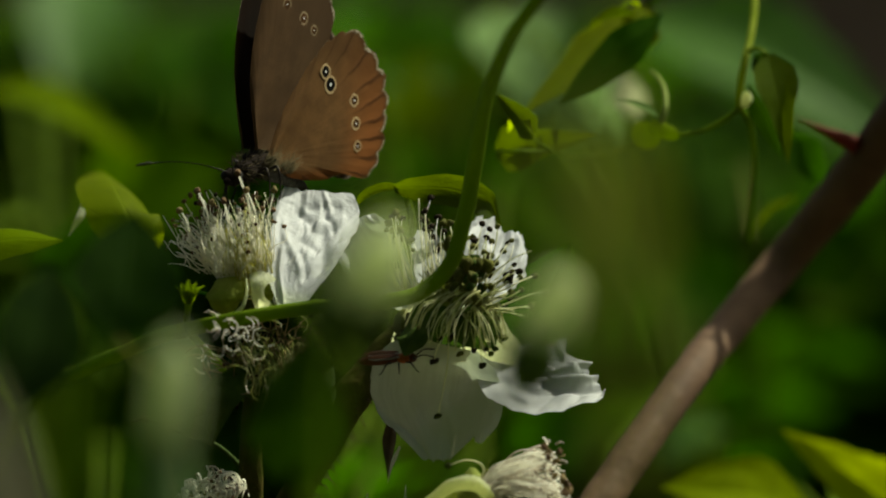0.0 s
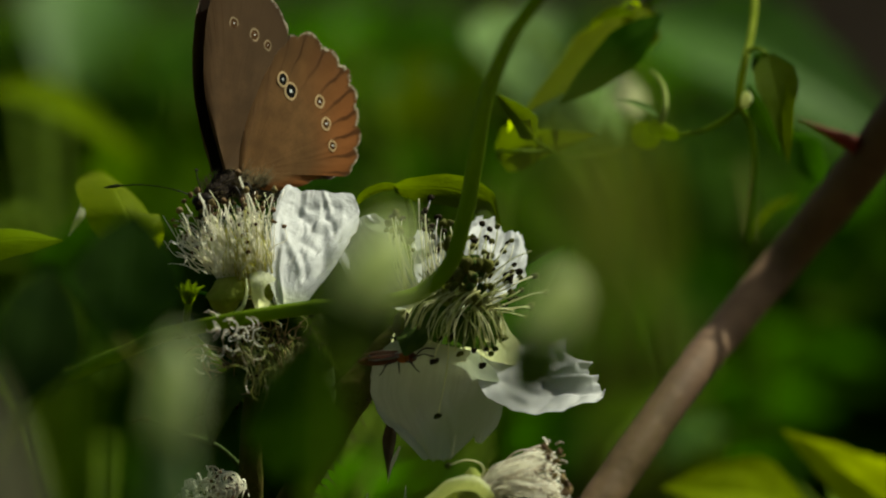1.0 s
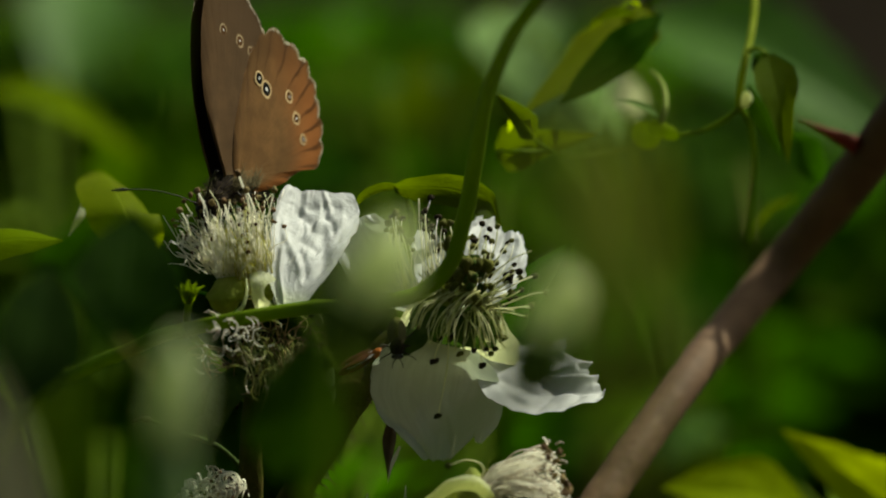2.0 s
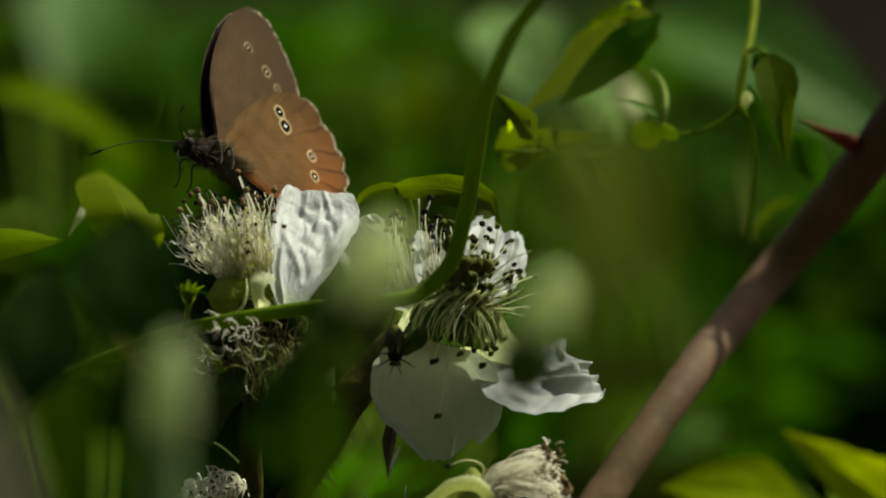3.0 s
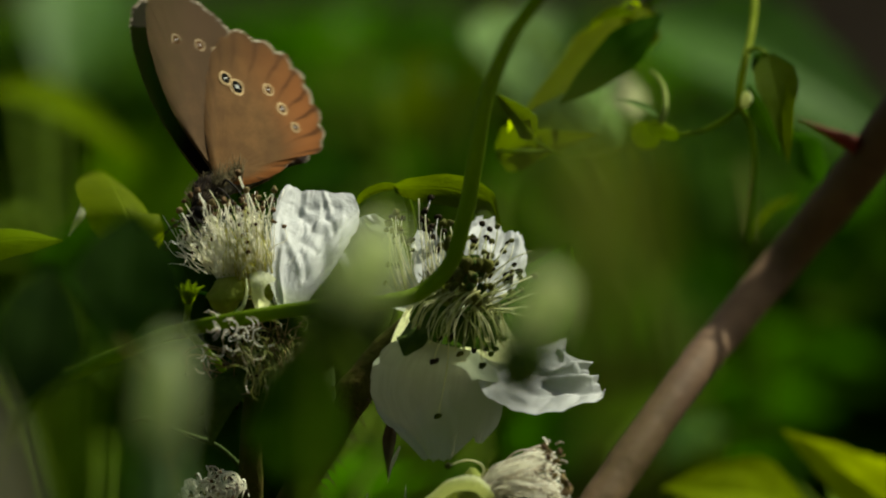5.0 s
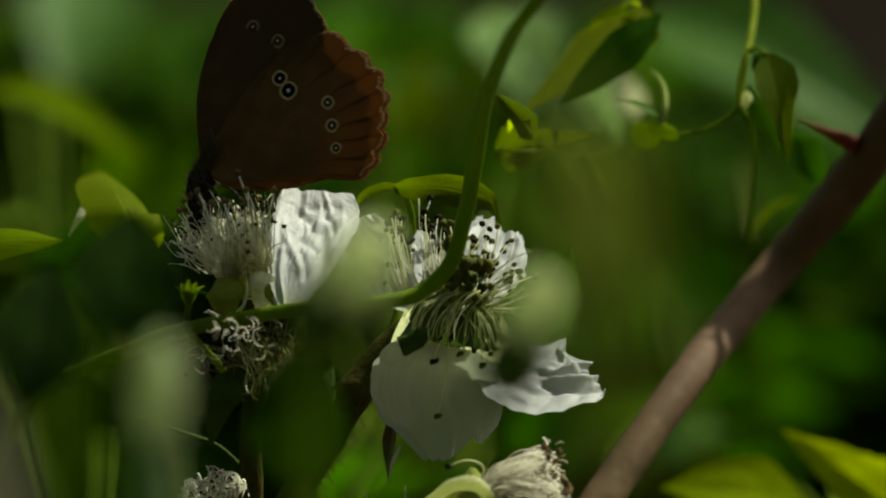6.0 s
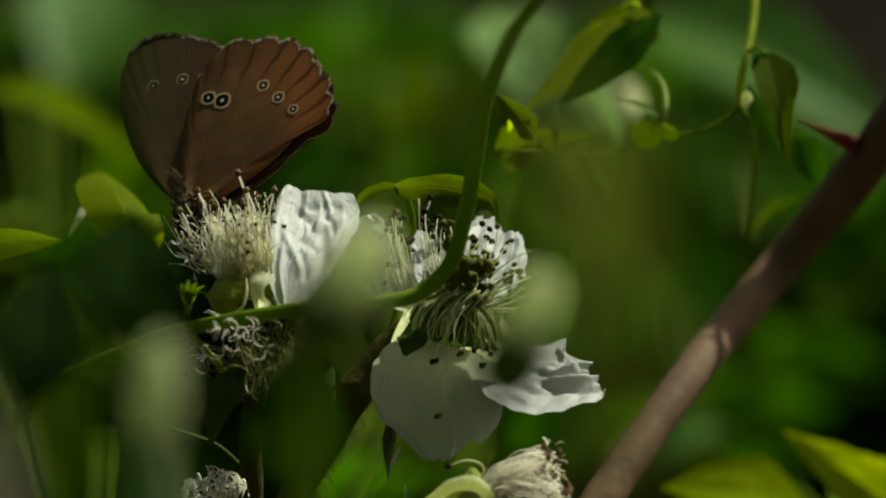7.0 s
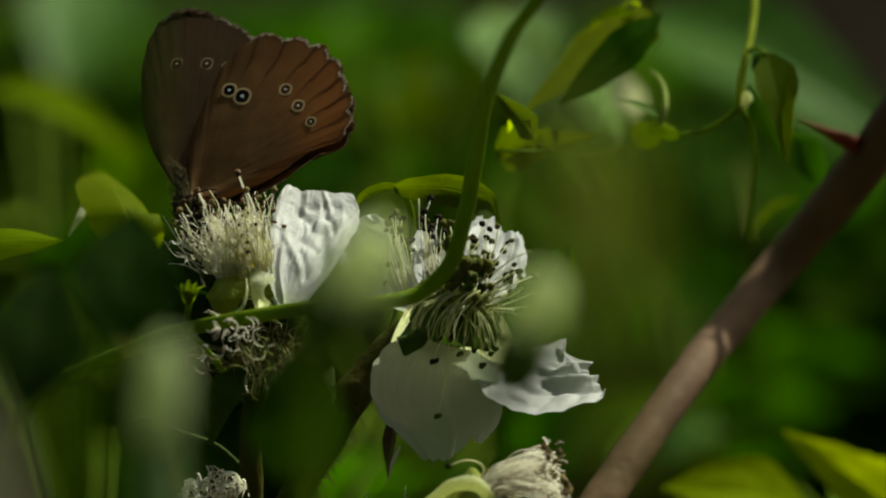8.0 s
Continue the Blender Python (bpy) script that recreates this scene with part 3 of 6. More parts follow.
def background_plants():
    up, front, left, right = (0.1, -0.35, 1), (0.1, -1, 0.5), (-0.5, -0.8, 0.6), (0.55, -0.7, 0.7)
    shrub("broadleaf_shrub", (-0.07, 0.55, 0), "broad pale green leaves lit from above", [
        ((110, 175, 0.22), (165, -60, 0.24), 0.0075, LEAF_GREY, front, "oval"),
        ((-100, 188, 0.14), (262, 294, 0.12), 0.0042, LEAF_LIME, (0, -0.5, 1), "long"),
        ((20, 20, 0.26), (240, 130, 0.24), 0.007, LEAF, front, "oval"),
        ((215, 640, 0.16), (290, 520, 0.15), 0.004, LEAF_DEEP, front, "oval"),
        ((130, 590, 0.2), (300, 600, 0.2), 0.005, LEAF_DEEP, front, "oval"),
        ((320, 190, 0.2), (430, 60, 0.22), 0.006, LEAF_DARK, left, "oval"),
        ((40, 470, 0.1), (310, 490, 0.1), 0.005, LEAF_DARK, front, "oval"),
        ((150, 400, 0.2), (400, 300, 0.2), 0.008, LEAF, front, "oval"),
        ((240, 900, 0.15), (330, 740, 0.15), 0.006, LEAF_DEEP, front, "oval"),
        ((-60, 600, 0.22), (110, 690, 0.2), 0.008, LEAF_DEEP, front, "oval")], "shrubs behind the spray")
    shrub("broadleaf_shrub", (0.005, 0.56, 0), "mid-green leaves, dappled sun", [
        ((560, 110, 0.24), (800, 60, 0.22), 0.0045, LEAF_DARK, up, "oval"),
        # three small pale leaves that stand for blurred highlights
        ((592, 25, 0.2), (624, 58, 0.2), 0.0012, LEAF_PALE, front, "oval"),
        ((686, 130, 0.15), (720, 156, 0.15), 0.0014, LEAF_GREY, front, "oval"),
        ((766, 124, 0.15), (800, 152, 0.15), 0.0016, LEAF_GREY, front, "oval"),
        ((620, 30, 0.26), (880, 90, 0.25), 0.005, LEAF_DEEP, up, "oval"),
        ((690, 230, 0.2), (880, 160, 0.2), 0.007, LEAF_OLIVE, front, "oval"),
        ((700, 330, 0.22), (860, 250, 0.22), 0.007, LEAF_DARK, front, "oval"),
        ((440, 420, 0.22), (700, 320, 0.2), 0.008, LEAF_DARK, front, "oval"),
        # sky glare is put into this leaf's pale colour
        ((890, 20, 0.14), (960, 210, 0.13), 0.0062, LEAF_PALE, (0.1, -1, 0.0), "oval"),
        ((580, 900, 0.12), (710, 800, 0.11), 0.005, LEAF_DARK, (0.1, -0.6, 0.9), "oval"),
        ((660, 900, 0.14), (850, 850, 0.13), 0.005, LEAF_DARK, up, "oval"),
        # another leaf paled to carry sky glare
        ((1000, 130, 0.12), (1085, 250, 0.12), 0.0042, LEAF_PALE, (0.1, -1, -0.1), "oval"),
        ((1110, 210, 0.09), (1100, 130, 0.09), 0.0023, SEPAL_PALE, (0.1, -1, 0.2), "oval"),
        ((900, 820, 0.16), (1060, 740, 0.16), 0.007, LEAF_DARK, front, "oval"),
        ((980, 500, 0.22), (1120, 640, 0.22), 0.008, LEAF_DARK, front, "oval"),
        ((930, 330, 0.22), (1100, 430, 0.22), 0.007, LEAF, front, "oval")], "shrubs behind the spray")
    shrub("broadleaf_shrub", (0.08, 0.56, 0), "large grey-green leaf over darker leaves", [
        ((1110, 20, 0.16), (1620, 285, 0.15), 0.0080, LEAF_GREY, (-0.2, -0.75, 0.85), "oval"),
        ((1420, 230, 0.22), (1590, 330, 0.2), 0.006, LEAF_DEEP, front, "oval"),
        ((1180, 130, 0.26), (1440, 260, 0.24), 0.009, LEAF_DARK, up, "oval"),
        ((1560, 480, 0.18), (1640, 320, 0.18), 0.006, LEAF_DEEP, front, "oval"),
        ((1190, 470, 0.2), (1310, 570, 0.2), 0.005, LEAF_DARK, front, "oval"),
        ((1220, 690, 0.2), (1480, 730, 0.2), 0.0045, LEAF_DARK, (0, -1, -0.25), "oval"),
        ((1320, 600, 0.22), (1560, 640, 0.22), 0.0042, LEAF_DARK, (0, -1, -0.25), "oval"),
        ((1160, 820, 0.16), (1290, 760, 0.16), 0.005, LEAF_GREY, up, "oval"),
        ((1010, 800, 0.2), (1200, 720, 0.2), 0.007, LEAF, up, "oval"),
        ((1130, 420, 0.24), (1250, 340, 0.24), 0.007, LEAF_DEEP, front, "oval"),
        ((1480, 560, 0.22), (1580, 470, 0.22), 0.007, LEAF_DEEP, front, "oval")], "shrubs behind the spray")
    shrub("bramble_shoot", (0.05, 0.12, 0), "sunlit lime-green toothed bramble leaves", [
        ((1440, 910, 0.05), (1170, 865, 0.045), 0.0046, LEAF_YELLOW, (0, -0.9, 0.6), "oval"),
        ((1660, 960, 0.045), (1385, 762, 0.05), 0.0050, LEAF_YELLOW, (-0.3, -0.95, 0.4), "heart"),
        ((1280, 900, 0.10), (1440, 790, 0.10), 0.005, LEAF_DARK, (0, -1, 0.2), "oval"),
        ((1720, 960, 0.03), (1600, 830, 0.03), 0.003, LEAF_YELLOW, (0, -0.7, 1), "oval")])


# ---- bramble spray --------------------------------------------------------
def stamens(flower, centre, axis, count, length, spread, ring, curl, rng, filament, anther, arc=None, thick=0.00012, wither=0.0, tipsize=0.00036, skip=0.0, wave=1.0):
    """Stamens round a flower's disc: a thin curved filament with an anther at its tip."""
    axis = Vector(axis).normalized()
    a = axis.orthogonal().normalized()
    b = axis.cross(a)
    lo, hi = spread
    for i in range(count):
        g = i * 2.399963 + rng.uniform(-0.2, 0.2)
        out = a * math.cos(g) + b * math.sin(g)
        f = radians(lo + (hi - lo) * math.sqrt(rng.random()))
        way = axis * math.cos(f) + out * math.sin(f)
        if arc is not None and way.dot(Vector(arc[0])) > arc[1]:
            continue
        reach = length * rng.uniform(0.62, 1.1)
        start = centre + out * ring * rng.uniform(0.6, 1.0) + axis * rng.uniform(-0.0003, 0.0003)
        bend = (axis - way * axis.dot(way)) * curl * rng.uniform(0.3, 1.2)
        stray = Vector((rng.gauss(0, 1), rng.gauss(0, 1), rng.gauss(0, 1))) * (0.10 + wither)
        flank = axis.cross(way)
        pts = [start]
        for f, g in ((0.25, 0.03), (0.5, 0.06), (0.76, 0.08), (1.0, 0.10)):
            pts.append(start + (way + (bend + stray) * f * f).normalized() * reach * f + (flank * rng.gauss(0, 1) + out * rng.gauss(0, 0.7)) * g * wave * reach)
        if wither:
            pts[4] = pts[3] + (stray - way * 0.4).normalized() * reach * 0.35
        s = Geo()
        w = thick * rng.uniform(0.8, 1.2)
        tube(s, pts, [w * 1.25, w, w * 0.7], 5, 11)
        d = (pts[4] - pts[3]).normalized()
        o = d.orthogonal().normalized()
        if rng.random() > max(skip, wither * 0.6):
            k = tipsize * rng.uniform(0.7, 1.25)
            ball(s, pts[4], (o * k * 1.1, d.cross(o) * k * 0.8, d * k * 0.85), 7, 5, 1, 0.5, 2600)
        part("stamen", s, [filament, rng.choice(anther)], flower)


def comb(flower_ob, count, feet, tips, rng, mats, anthers, thick=0.00012, tipsize=0.0004, skip=0.0, bow=(0.0, 0.0), stray=0.06, order=0.7):
    """Stamens side by side: feet and tips are stretches by bearing (u, v, depth to u, v, depth, and scatter); bow bends them across and down."""
    for i in range(count):
        f = (i + rng.random()) / count
        e = min(1, max(0, f * order + rng.random() * (1 - order)))
        a = Vector(feet[0]).lerp(Vector(feet[1]), f) + Vector((rng.gauss(0, 1) * feet[2], rng.gauss(0, 1) * feet[2], rng.uniform(-1, 1) * 0.0008))
        b = Vector(tips[0]).lerp(Vector(tips[1]), e) + Vector((rng.gauss(0, 1) * tips[2], rng.gauss(0, 1) * tips[3], rng.uniform(-1, 1) * 0.0014))
        run = (Vector((b.x, b.y, 0)) - Vector((a.x, a.y, 0))).length
        pts = []
        for k in range(5):
            h = k / 4
            q = a.lerp(b, h)
            arch = 4 * h * (1 - h) * rng.uniform(0.7, 1.2)
            pts.append(at(q.x + (bow[0] * arch + rng.gauss(0, stray) * h) * run, q.y + (bow[1] * arch + rng.gauss(0, stray) * h) * run, q.z - 0.0012 * arch))
        g = Geo()
        w = thick * rng.uniform(0.75, 1.25)
        tube(g, pts, [w * 1.15, w, w * 0.8], 6, 12)
        if rng.random() > skip:
            r = tipsize * rng.uniform(0.75, 1.2)
            ball(g, pts[-1], ((r, 0, 0.3 * r), (0, r * 0.8, 0), (-0.2 * r, 0, r * 0.85)), 9, 7, 1, 0.55, 2200)
        part("stamen", g, [rng.choice(mats), rng.choice(anthers)], flower_ob)


def curls(flower_ob, centre, reach, count, sizes, rng, mats, thick=0.0001, turns=(1.2, 4.2)):
    """Withered stamens curled into loose hooks and loops."""
    for i in range(count):
        q = centre + Vector((max(-0.9, min(0.9, rng.gauss(0, 0.45))) * reach[0], rng.uniform(-1, 0.3) * reach[1], max(-0.9, min(0.9, rng.gauss(0, 0.45))) * reach[2]))
        a = Vector((rng.gauss(0, 1), rng.gauss(0, 0.45), rng.gauss(0, 1))).normalized()
        b = a.cross(Vector((rng.gauss(0, 0.5), -1, rng.gauss(0, 0.5)))).normalized()
        r, turn, first = rng.uniform(*sizes), rng.uniform(*turns), rng.uniform(0, 6.3)
        pts = []
        for k in range(6):
            t = first + turn * k / 5
            w = r * (1 - 0.09 * k)
            pts.append(q + a * math.cos(t) * w + b * math.sin(t) * w + Vector((0, -1, 0)) * (k * r * 0.12))
        g = Geo()
        tube(g, pts, [thick * 1.2, thick, thick * 0.7], 4, 11)
        if rng.random() < 0.4:
            round_ball(g, pts[-1], thick * 1.9, 1, 5, 4, 0.3, 3000)
        part("stamen", g, [rng.choice(mats), ANTHER], flower_ob)


def flower(spray, centre, axis, r, label, core=SEPAL, carpels=0, rng=None):
    """The disc and cup of a flower, which carries its petals, sepals and stamens."""
    axis = Vector(axis).normalized()
    a = axis.orthogonal().normalized()
    b = axis.cross(a)
    g = Geo()
    rows = []
    for h, w in ((-0.9, 0.25), (-0.75, 0.55), (-0.45, 0.85), (-0.1, 1.0), (0.08, 0.9), (0.2, 0.5), (0.25, 0.05)):
        rows.append([centre + axis * (h * r) + (a * math.cos(x) + b * math.sin(x)) * (w * r) for x in (2 * math.pi * j / 16 for j in range(16))])
    g.grid(rows, None, 0, wrap=True)
    for i in range(carpels):
        f, q = math.acos(1 - (i + 0.5) / carpels), i * 2.399963
        d = axis * math.cos(f) + (a * math.cos(q) + b * math.sin(q)) * math.sin(f)
        c = centre + axis * r * 0.15 + d * r * 0.6
        ball(g, c, (d.orthogonal().normalized() * r * 0.13, d.cross(d.orthogonal().normalized()) * r * 0.13, d * r * 0.2), 6, 4, 1)
        tube(g, [c, c + d * r * 0.3, c + d * r * 0.5 + axis * r * 0.1], [r * 0.03, r * 0.025], 4, 3, 1)
    return part("flower", g, [core, CARPEL], spray, label)


def petal(flower_ob, spine, side, widths, cup=0.0, ripple=0.12, waves=3.5, seed=1, mat=None, fold=0.0, name="petal", nu=22, nv=30, label="", crease=0.0, rag=0.0, folds=()):
    g = Geo()
    blade(g, [at(*q) for q in spine], side, [w * STEP for w in widths], cup, fold, ripple, waves, 0, 1, nu, nv, seed, 0, crease, rag, folds)
    return part(name, g, mat or PETAL, flower_ob, label)


def bramble_spray():
    rng = random.Random(11)
    root = Vector((-0.03, 0.03, 0))
    s = thing("bramble_spray", root, "bramble spray with white crumpled flowers, some withered", "bramble")
    # stalks
    g = Geo()
    tube(g, [root - Vector((0, 0, 0.02)), (-0.02, 0.04, 0.45), at(452, 1500, 0.02), at(446, 900, 0.008), at(444, 790, 0.007), at(450, 700, 0.006), at(440, 530, 0.004)], [0.003, 0.0025, 0.0016, 0.0014, 0.0013, 0.0012, 0.0008], 12, 60, rough=0.12)
    stalk = part("stalk", g, STALK, s, "thick downy green-brown stalk")
    g = Geo()
    tube(g, [at(452, 1300, 0.014), at(480, 960, 0.01), at(560, 810, 0.008), at(630, 690, 0.008), at(690, 610, 0.009), at(770, 530, 0.009)], [0.0013, 0.0014, 0.0019, 0.0021, 0.0015, 0.0008], 12, 40, rough=0.12)
    branch = part("stalk", g, STALK, s, "downy brown side stalk with fine prickles")
    g = Geo()
    tube(g, [at(450, 1200, 0.012), at(380, 960, 0.006), at(385, 880, 0.005)], [0.0009, 0.0006], 8, 12)
    part("stalk", g, STALK, s)
    g = Geo()
    tube(g, [at(455, 1250, 0.012), at(700, 1010, 0.006), at(800, 905, -0.004), at(850, 866, -0.006)], [0.0011, 0.0008], 8, 20)
    part("stalk", g, STALK, s)
    # prickles and hairs on the side stalk
    line = smooth([at(480, 960, 0.01), at(560, 810, 0.008), at(630, 690, 0.008), at(690, 610, 0.009)], 80)
    for i in range(46):
        q = line[rng.randrange(80)]
        w = Vector((rng.uniform(0.2, 1), rng.uniform(-0.9, 0.2), -rng.uniform(0.2, 1.0))).normalized()
        g = Geo()
        tube(g, [q + w * 0.0014, q + w * 0.0024, q + w * rng.uniform(0.0028, 0.0042) + Vector((0, 0, -0.0004))], [0.00013, 0.00006, 0.00002], 5, 4)
        part("prickle", g, SPINE, branch)
    # --- the flower on which the butterfly feeds
    a = at(428, 487, 0.0)
    fa = flower(s, a, (-0.12, -0.2, 1), 42 * STEP, "spent bramble flower with one white petal left", CARPEL_PALE, 18)
    comb(fa, 84, ((372, 482, 0.003), (486, 478, 0.003), 4), ((306, 402, 0.006), (500, 366, 0.005), 10, 20), rng, [FILAMENT, FILAMENT, FILAMENT_GREEN], [ANTHER], 0.000065, 0.00024, 0.55, stray=0.07)
    comb(fa, 80, ((384, 486, -0.0015), (484, 482, -0.0015), 4), ((322, 396, -0.002), (494, 378, -0.002), 12, 22), rng, [FILAMENT, FILAMENT, FILAMENT_GREEN], [ANTHER, ANTHER, FILAMENT_BROWN], 0.00006, 0.00024, 0.6, stray=0.07)
    comb(fa, 22, ((366, 480, 0.000), (400, 486, 0.000), 5), ((290, 452, 0.001), (350, 376, 0.001), 12, 14), rng, [FILAMENT], [ANTHER, FILAMENT_BROWN], 0.00007, 0.0002, 0.65, stray=0.10)
    comb(fa, 90, ((388, 488, -0.003), (482, 486, -0.003), 4), ((362, 428, -0.004), (488, 410, -0.004), 12, 22), rng, [FILAMENT, FILAMENT, CARPEL_PALE], [ANTHER], 0.00006, 0.00024, 0.95, stray=0.06)
    curls(fa, at(345, 420, -0.002), (0.0026, 0.002, 0.0030), 10, (0.0004, 0.0011), rng, [FILAMENT, FILAMENT_DRY], 0.0001)
    # crumpled brown anthers along the top
    for i in range(40):
        g = Geo()
        q = at(332 + 158 * rng.random(), 362 + rng.gauss(0, 9) - 8 * math.sin(i * 0.7), rng.uniform(-0.004, 0.006))
        r = rng.uniform(0.0002, 0.0004)
        ball(g, q, ((r, 0, 0.4 * r), (0, r, 0), (-0.3 * r, 0, 0.9 * r)), 8, 6, 0, 0.8, 2400)
        part("anther", g, rng.choice((ANTHER, FILAMENT_BROWN, ANTHER, ANTHER_DARK)), fa)
    for k, (foot, bend, tip, wide) in enumerate((((452, 420), (440, 360), (421, 306), 0.00014), ((458, 420), (450, 370), (436, 336), 0.00011), ((372, 420), (366, 375), (350, 338), 0.00013),
                                                 ((470, 410), (478, 370), (486, 336), 0.0001), ((410, 420), (404, 385), (396, 356), 0.00012), ((338, 430), (330, 390), (318, 372), 0.0001))):
        g = Geo()
        tip = at(*tip, -0.004)
        tube(g, [at(*foot, -0.003), at(*bend, -0.004), tip], [wide, wide, wide * 0.8], 6, 10)
        round_ball(g, tip, 0.0004, 1, 8, 6, 0.6, 2600)
        part("stamen", g, [FILAMENT, FILAMENT_BROWN if k % 2 else ANTHER], fa)
    petal(fa, [(512, 550, -0.0065), (520, 496, -0.004), (541, 440, -0.0005), (560, 388, 0.0045), (564, 340, 0.008)], (1, 0.15, -0.02), [18, 36, 52, 62, 70, 76, 74, 60], 0.06, 0.02, 2.5, 2, nu=84, nv=96, crease=0.030, rag=0.04,
          folds=((-0.5, 1.0, -0.42, 0.8, -0.075, 0.10), (-0.42, 0.8, 0.0, 0.66, -0.083, 0.08), (0.6, 0.74, 0.05, 0.68, 0.112, 0.075), (0.05, 0.68, -0.7, 0.6, 0.090, 0.08), (0.5, 0.86, -0.2, 0.85, -0.053, 0.07),
                 (-0.6, 0.52, 0.1, 0.32, 0.090, 0.08), (-0.9, 0.95, -0.9, 0.5, 0.060, 0.14), (0.3, 0.6, 0.7, 0.4, -0.090, 0.12), (-0.6, 0.4, -0.5, 0.12, 0.090, 0.10), (0.15, 1.0, 0.3, 0.85, 0.045, 0.07), (-0.2, 0.55, 0.3, 0.5, -0.068, 0.06),
                 (0.2, 0.78, 0.5, 0.66, -0.068, 0.05), (-0.3, 0.7, -0.2, 0.62, -0.060, 0.05), (-0.1, 0.45, 0.35, 0.3, -0.060, 0.06)))
    petal(fa, [(500, 500, -0.004), (508, 525, -0.005), (525, 548, -0.004)], (1, 0.1, 0.3), [8, 24, 26, 12], 0.4, 0.1, 3, 5)
    # turned-back sepals: green outside, white-downy rim
    petal(fa, [(404, 484, -0.003), (401, 508, -0.0062), (399, 534, -0.0066), (398, 556, -0.0048)], (1, 0, 0.05), [24, 36, 36, 22], 0.6, 0.02, 2, 7, SEPAL_MID, 0, "sepal", 12, 14)
    petal(fa, [(466, 480, -0.005), (457, 502, -0.0072), (457, 528, -0.0072), (468, 551, -0.0058)], (1, 0.05, -0.05), [25, 16, 11, 12, 17], 0.5, 0.06, 3, 8, SEPAL_PALE, 0, "sepal", 10, 20, "white downy sepal, curled back")
    for pts, r in (([(369, 549, -0.006), (376, 556, -0.0074), (388, 561, -0.0078), (408, 560, -0.008), (428, 545, -0.008), (437, 518, -0.0076), (436, 492, -0.006)], (1.5, 3, 4.5, 4, 3, 2.5, 1.5)),):
        g = Geo()
        tube(g, [at(*q) for q in pts], [q * STEP for q in r], 8, 24, rough=0.2)
        part("sepal_rim", g, SEPAL_PALE, fa, "white downy rolled rim of a sepal")
    petal(fa, [(474, 488, -0.003), (470, 516, -0.004), (466, 545, -0.0035)], (1, 0, 0), [14, 20, 8], 0.4, 0.04, 2, 9, SEPAL_MID, 0, "sepal", 8, 10)
    # --- the open flower
    b = at(785, 514, -0.001)
    ax = (0.10, -0.72, 0.55)
    fb = flower(s, b, ax, 46 * STEP, "open bramble flower with long dark-tipped stamens", SEPAL, 26)
    comb(fb, 36, ((700, 530, -0.003), (800, 510, -0.002), 7), ((664, 410, -0.003), (800, 396, 0.001), 12, 28), rng, [FILAMENT_GREEN, FILAMENT], [ANTHER_DARK, ANTHER_DARK, CARPEL_OLD], 0.00006, 0.0004, 0.06, (-0.05, 0), 0.03, 0.8)
    comb(fb, 20, ((800, 520, -0.002), (850, 520, -0.002), 6), ((800, 410, 0.000), (884, 436, 0.001), 10, 26), rng, [FILAMENT_OLD, FILAMENT_GREEN], [ANTHER_DARK, CARPEL_OLD], 0.00008, 0.0004, 0.05, (0, 0), 0.03)
    comb(fb, 34, ((815, 525, -0.003), (850, 560, -0.003), 6), ((884, 436, -0.001), (932, 560, -0.002), 20, 20), rng, [FILAMENT_GREEN, FILAMENT_OLD], [ANTHER_DARK, CARPEL_OLD, CARPEL_OLD], 0.00008, 0.00038, 0.08, (0.04, -0.03), 0.03, 0.85)
    comb(fb, 26, ((866, 512, -0.005), (772, 520, -0.005), 5), ((806, 612, -0.007), (706, 574, -0.005), 7, 12), rng, [FILAMENT_GREEN, FILAMENT_OLD], [ANTHER_DARK, ANTHER], 0.000075, 0.0003, 0.75, (-0.12, -0.10), 0.02, 0.92)
    comb(fb, 24, ((880, 540, -0.003), (820, 550, -0.004), 5), ((912, 600, -0.004), (830, 628, -0.005), 14, 10), rng, [FILAMENT_OLD, FILAMENT_GREEN], [ANTHER_DARK, ANTHER_DARK, CARPEL_OLD], 0.00008, 0.00034, 0.5, (0.02, -0.1), 0.03, 0.85)
    petal(fb, [(805, 545, 0.003), (838, 500, 0.006), (866, 455, 0.009), (884, 406, 0.013)], (1, 0.35, -0.28), [24, 48, 64, 68, 62, 40], 0.2, 0.06, 4.5, 12, nu=44, nv=50, crease=0.07, rag=0.16,
          folds=((-0.5, 1.0, -0.1, 0.4, 0.16, 0.14), (0.3, 0.95, 0.1, 0.4, -0.16, 0.14), (0.75, 0.9, 0.5, 0.4, 0.14, 0.12)))
    petal(fb, [(792, 612, -0.0030), (778, 648, -0.0016), (768, 700, 0.0002), (774, 762, 0.0016), (772, 814, 0.0025)], (1, 0.12, -0.08), [56, 98, 114, 112, 88, 62, 26], 0.10, 0.04, 2.2, 13, nu=48, nv=54, crease=0.012, rag=0.05,
          folds=((-0.95, 0.55, -0.5, 0.95, 0.06, 0.10), (-0.6, 0.3, -0.3, 0.9, -0.03, 0.14), (0.3, 0.4, 0.2, 0.95, 0.03, 0.14), (0.1, 0.5, 0.5, 0.9, -0.03, 0.08)))
    # sheet added behind the lower petal to keep direct sun off it
    petal(fb, [(836, 552, -0.0004), (816, 598, 0.0012), (804, 650, 0.0026), (802, 702, 0.0038), (802, 756, 0.0046)], (1, 0.12, -0.08), [56, 108, 116, 106, 74, 12], 0.10, 0.04, 2.2, 23, SEPAL_PALE, 0.1, "sepal", 14, 20, "over-wide downy sepal added behind a petal to shade it")
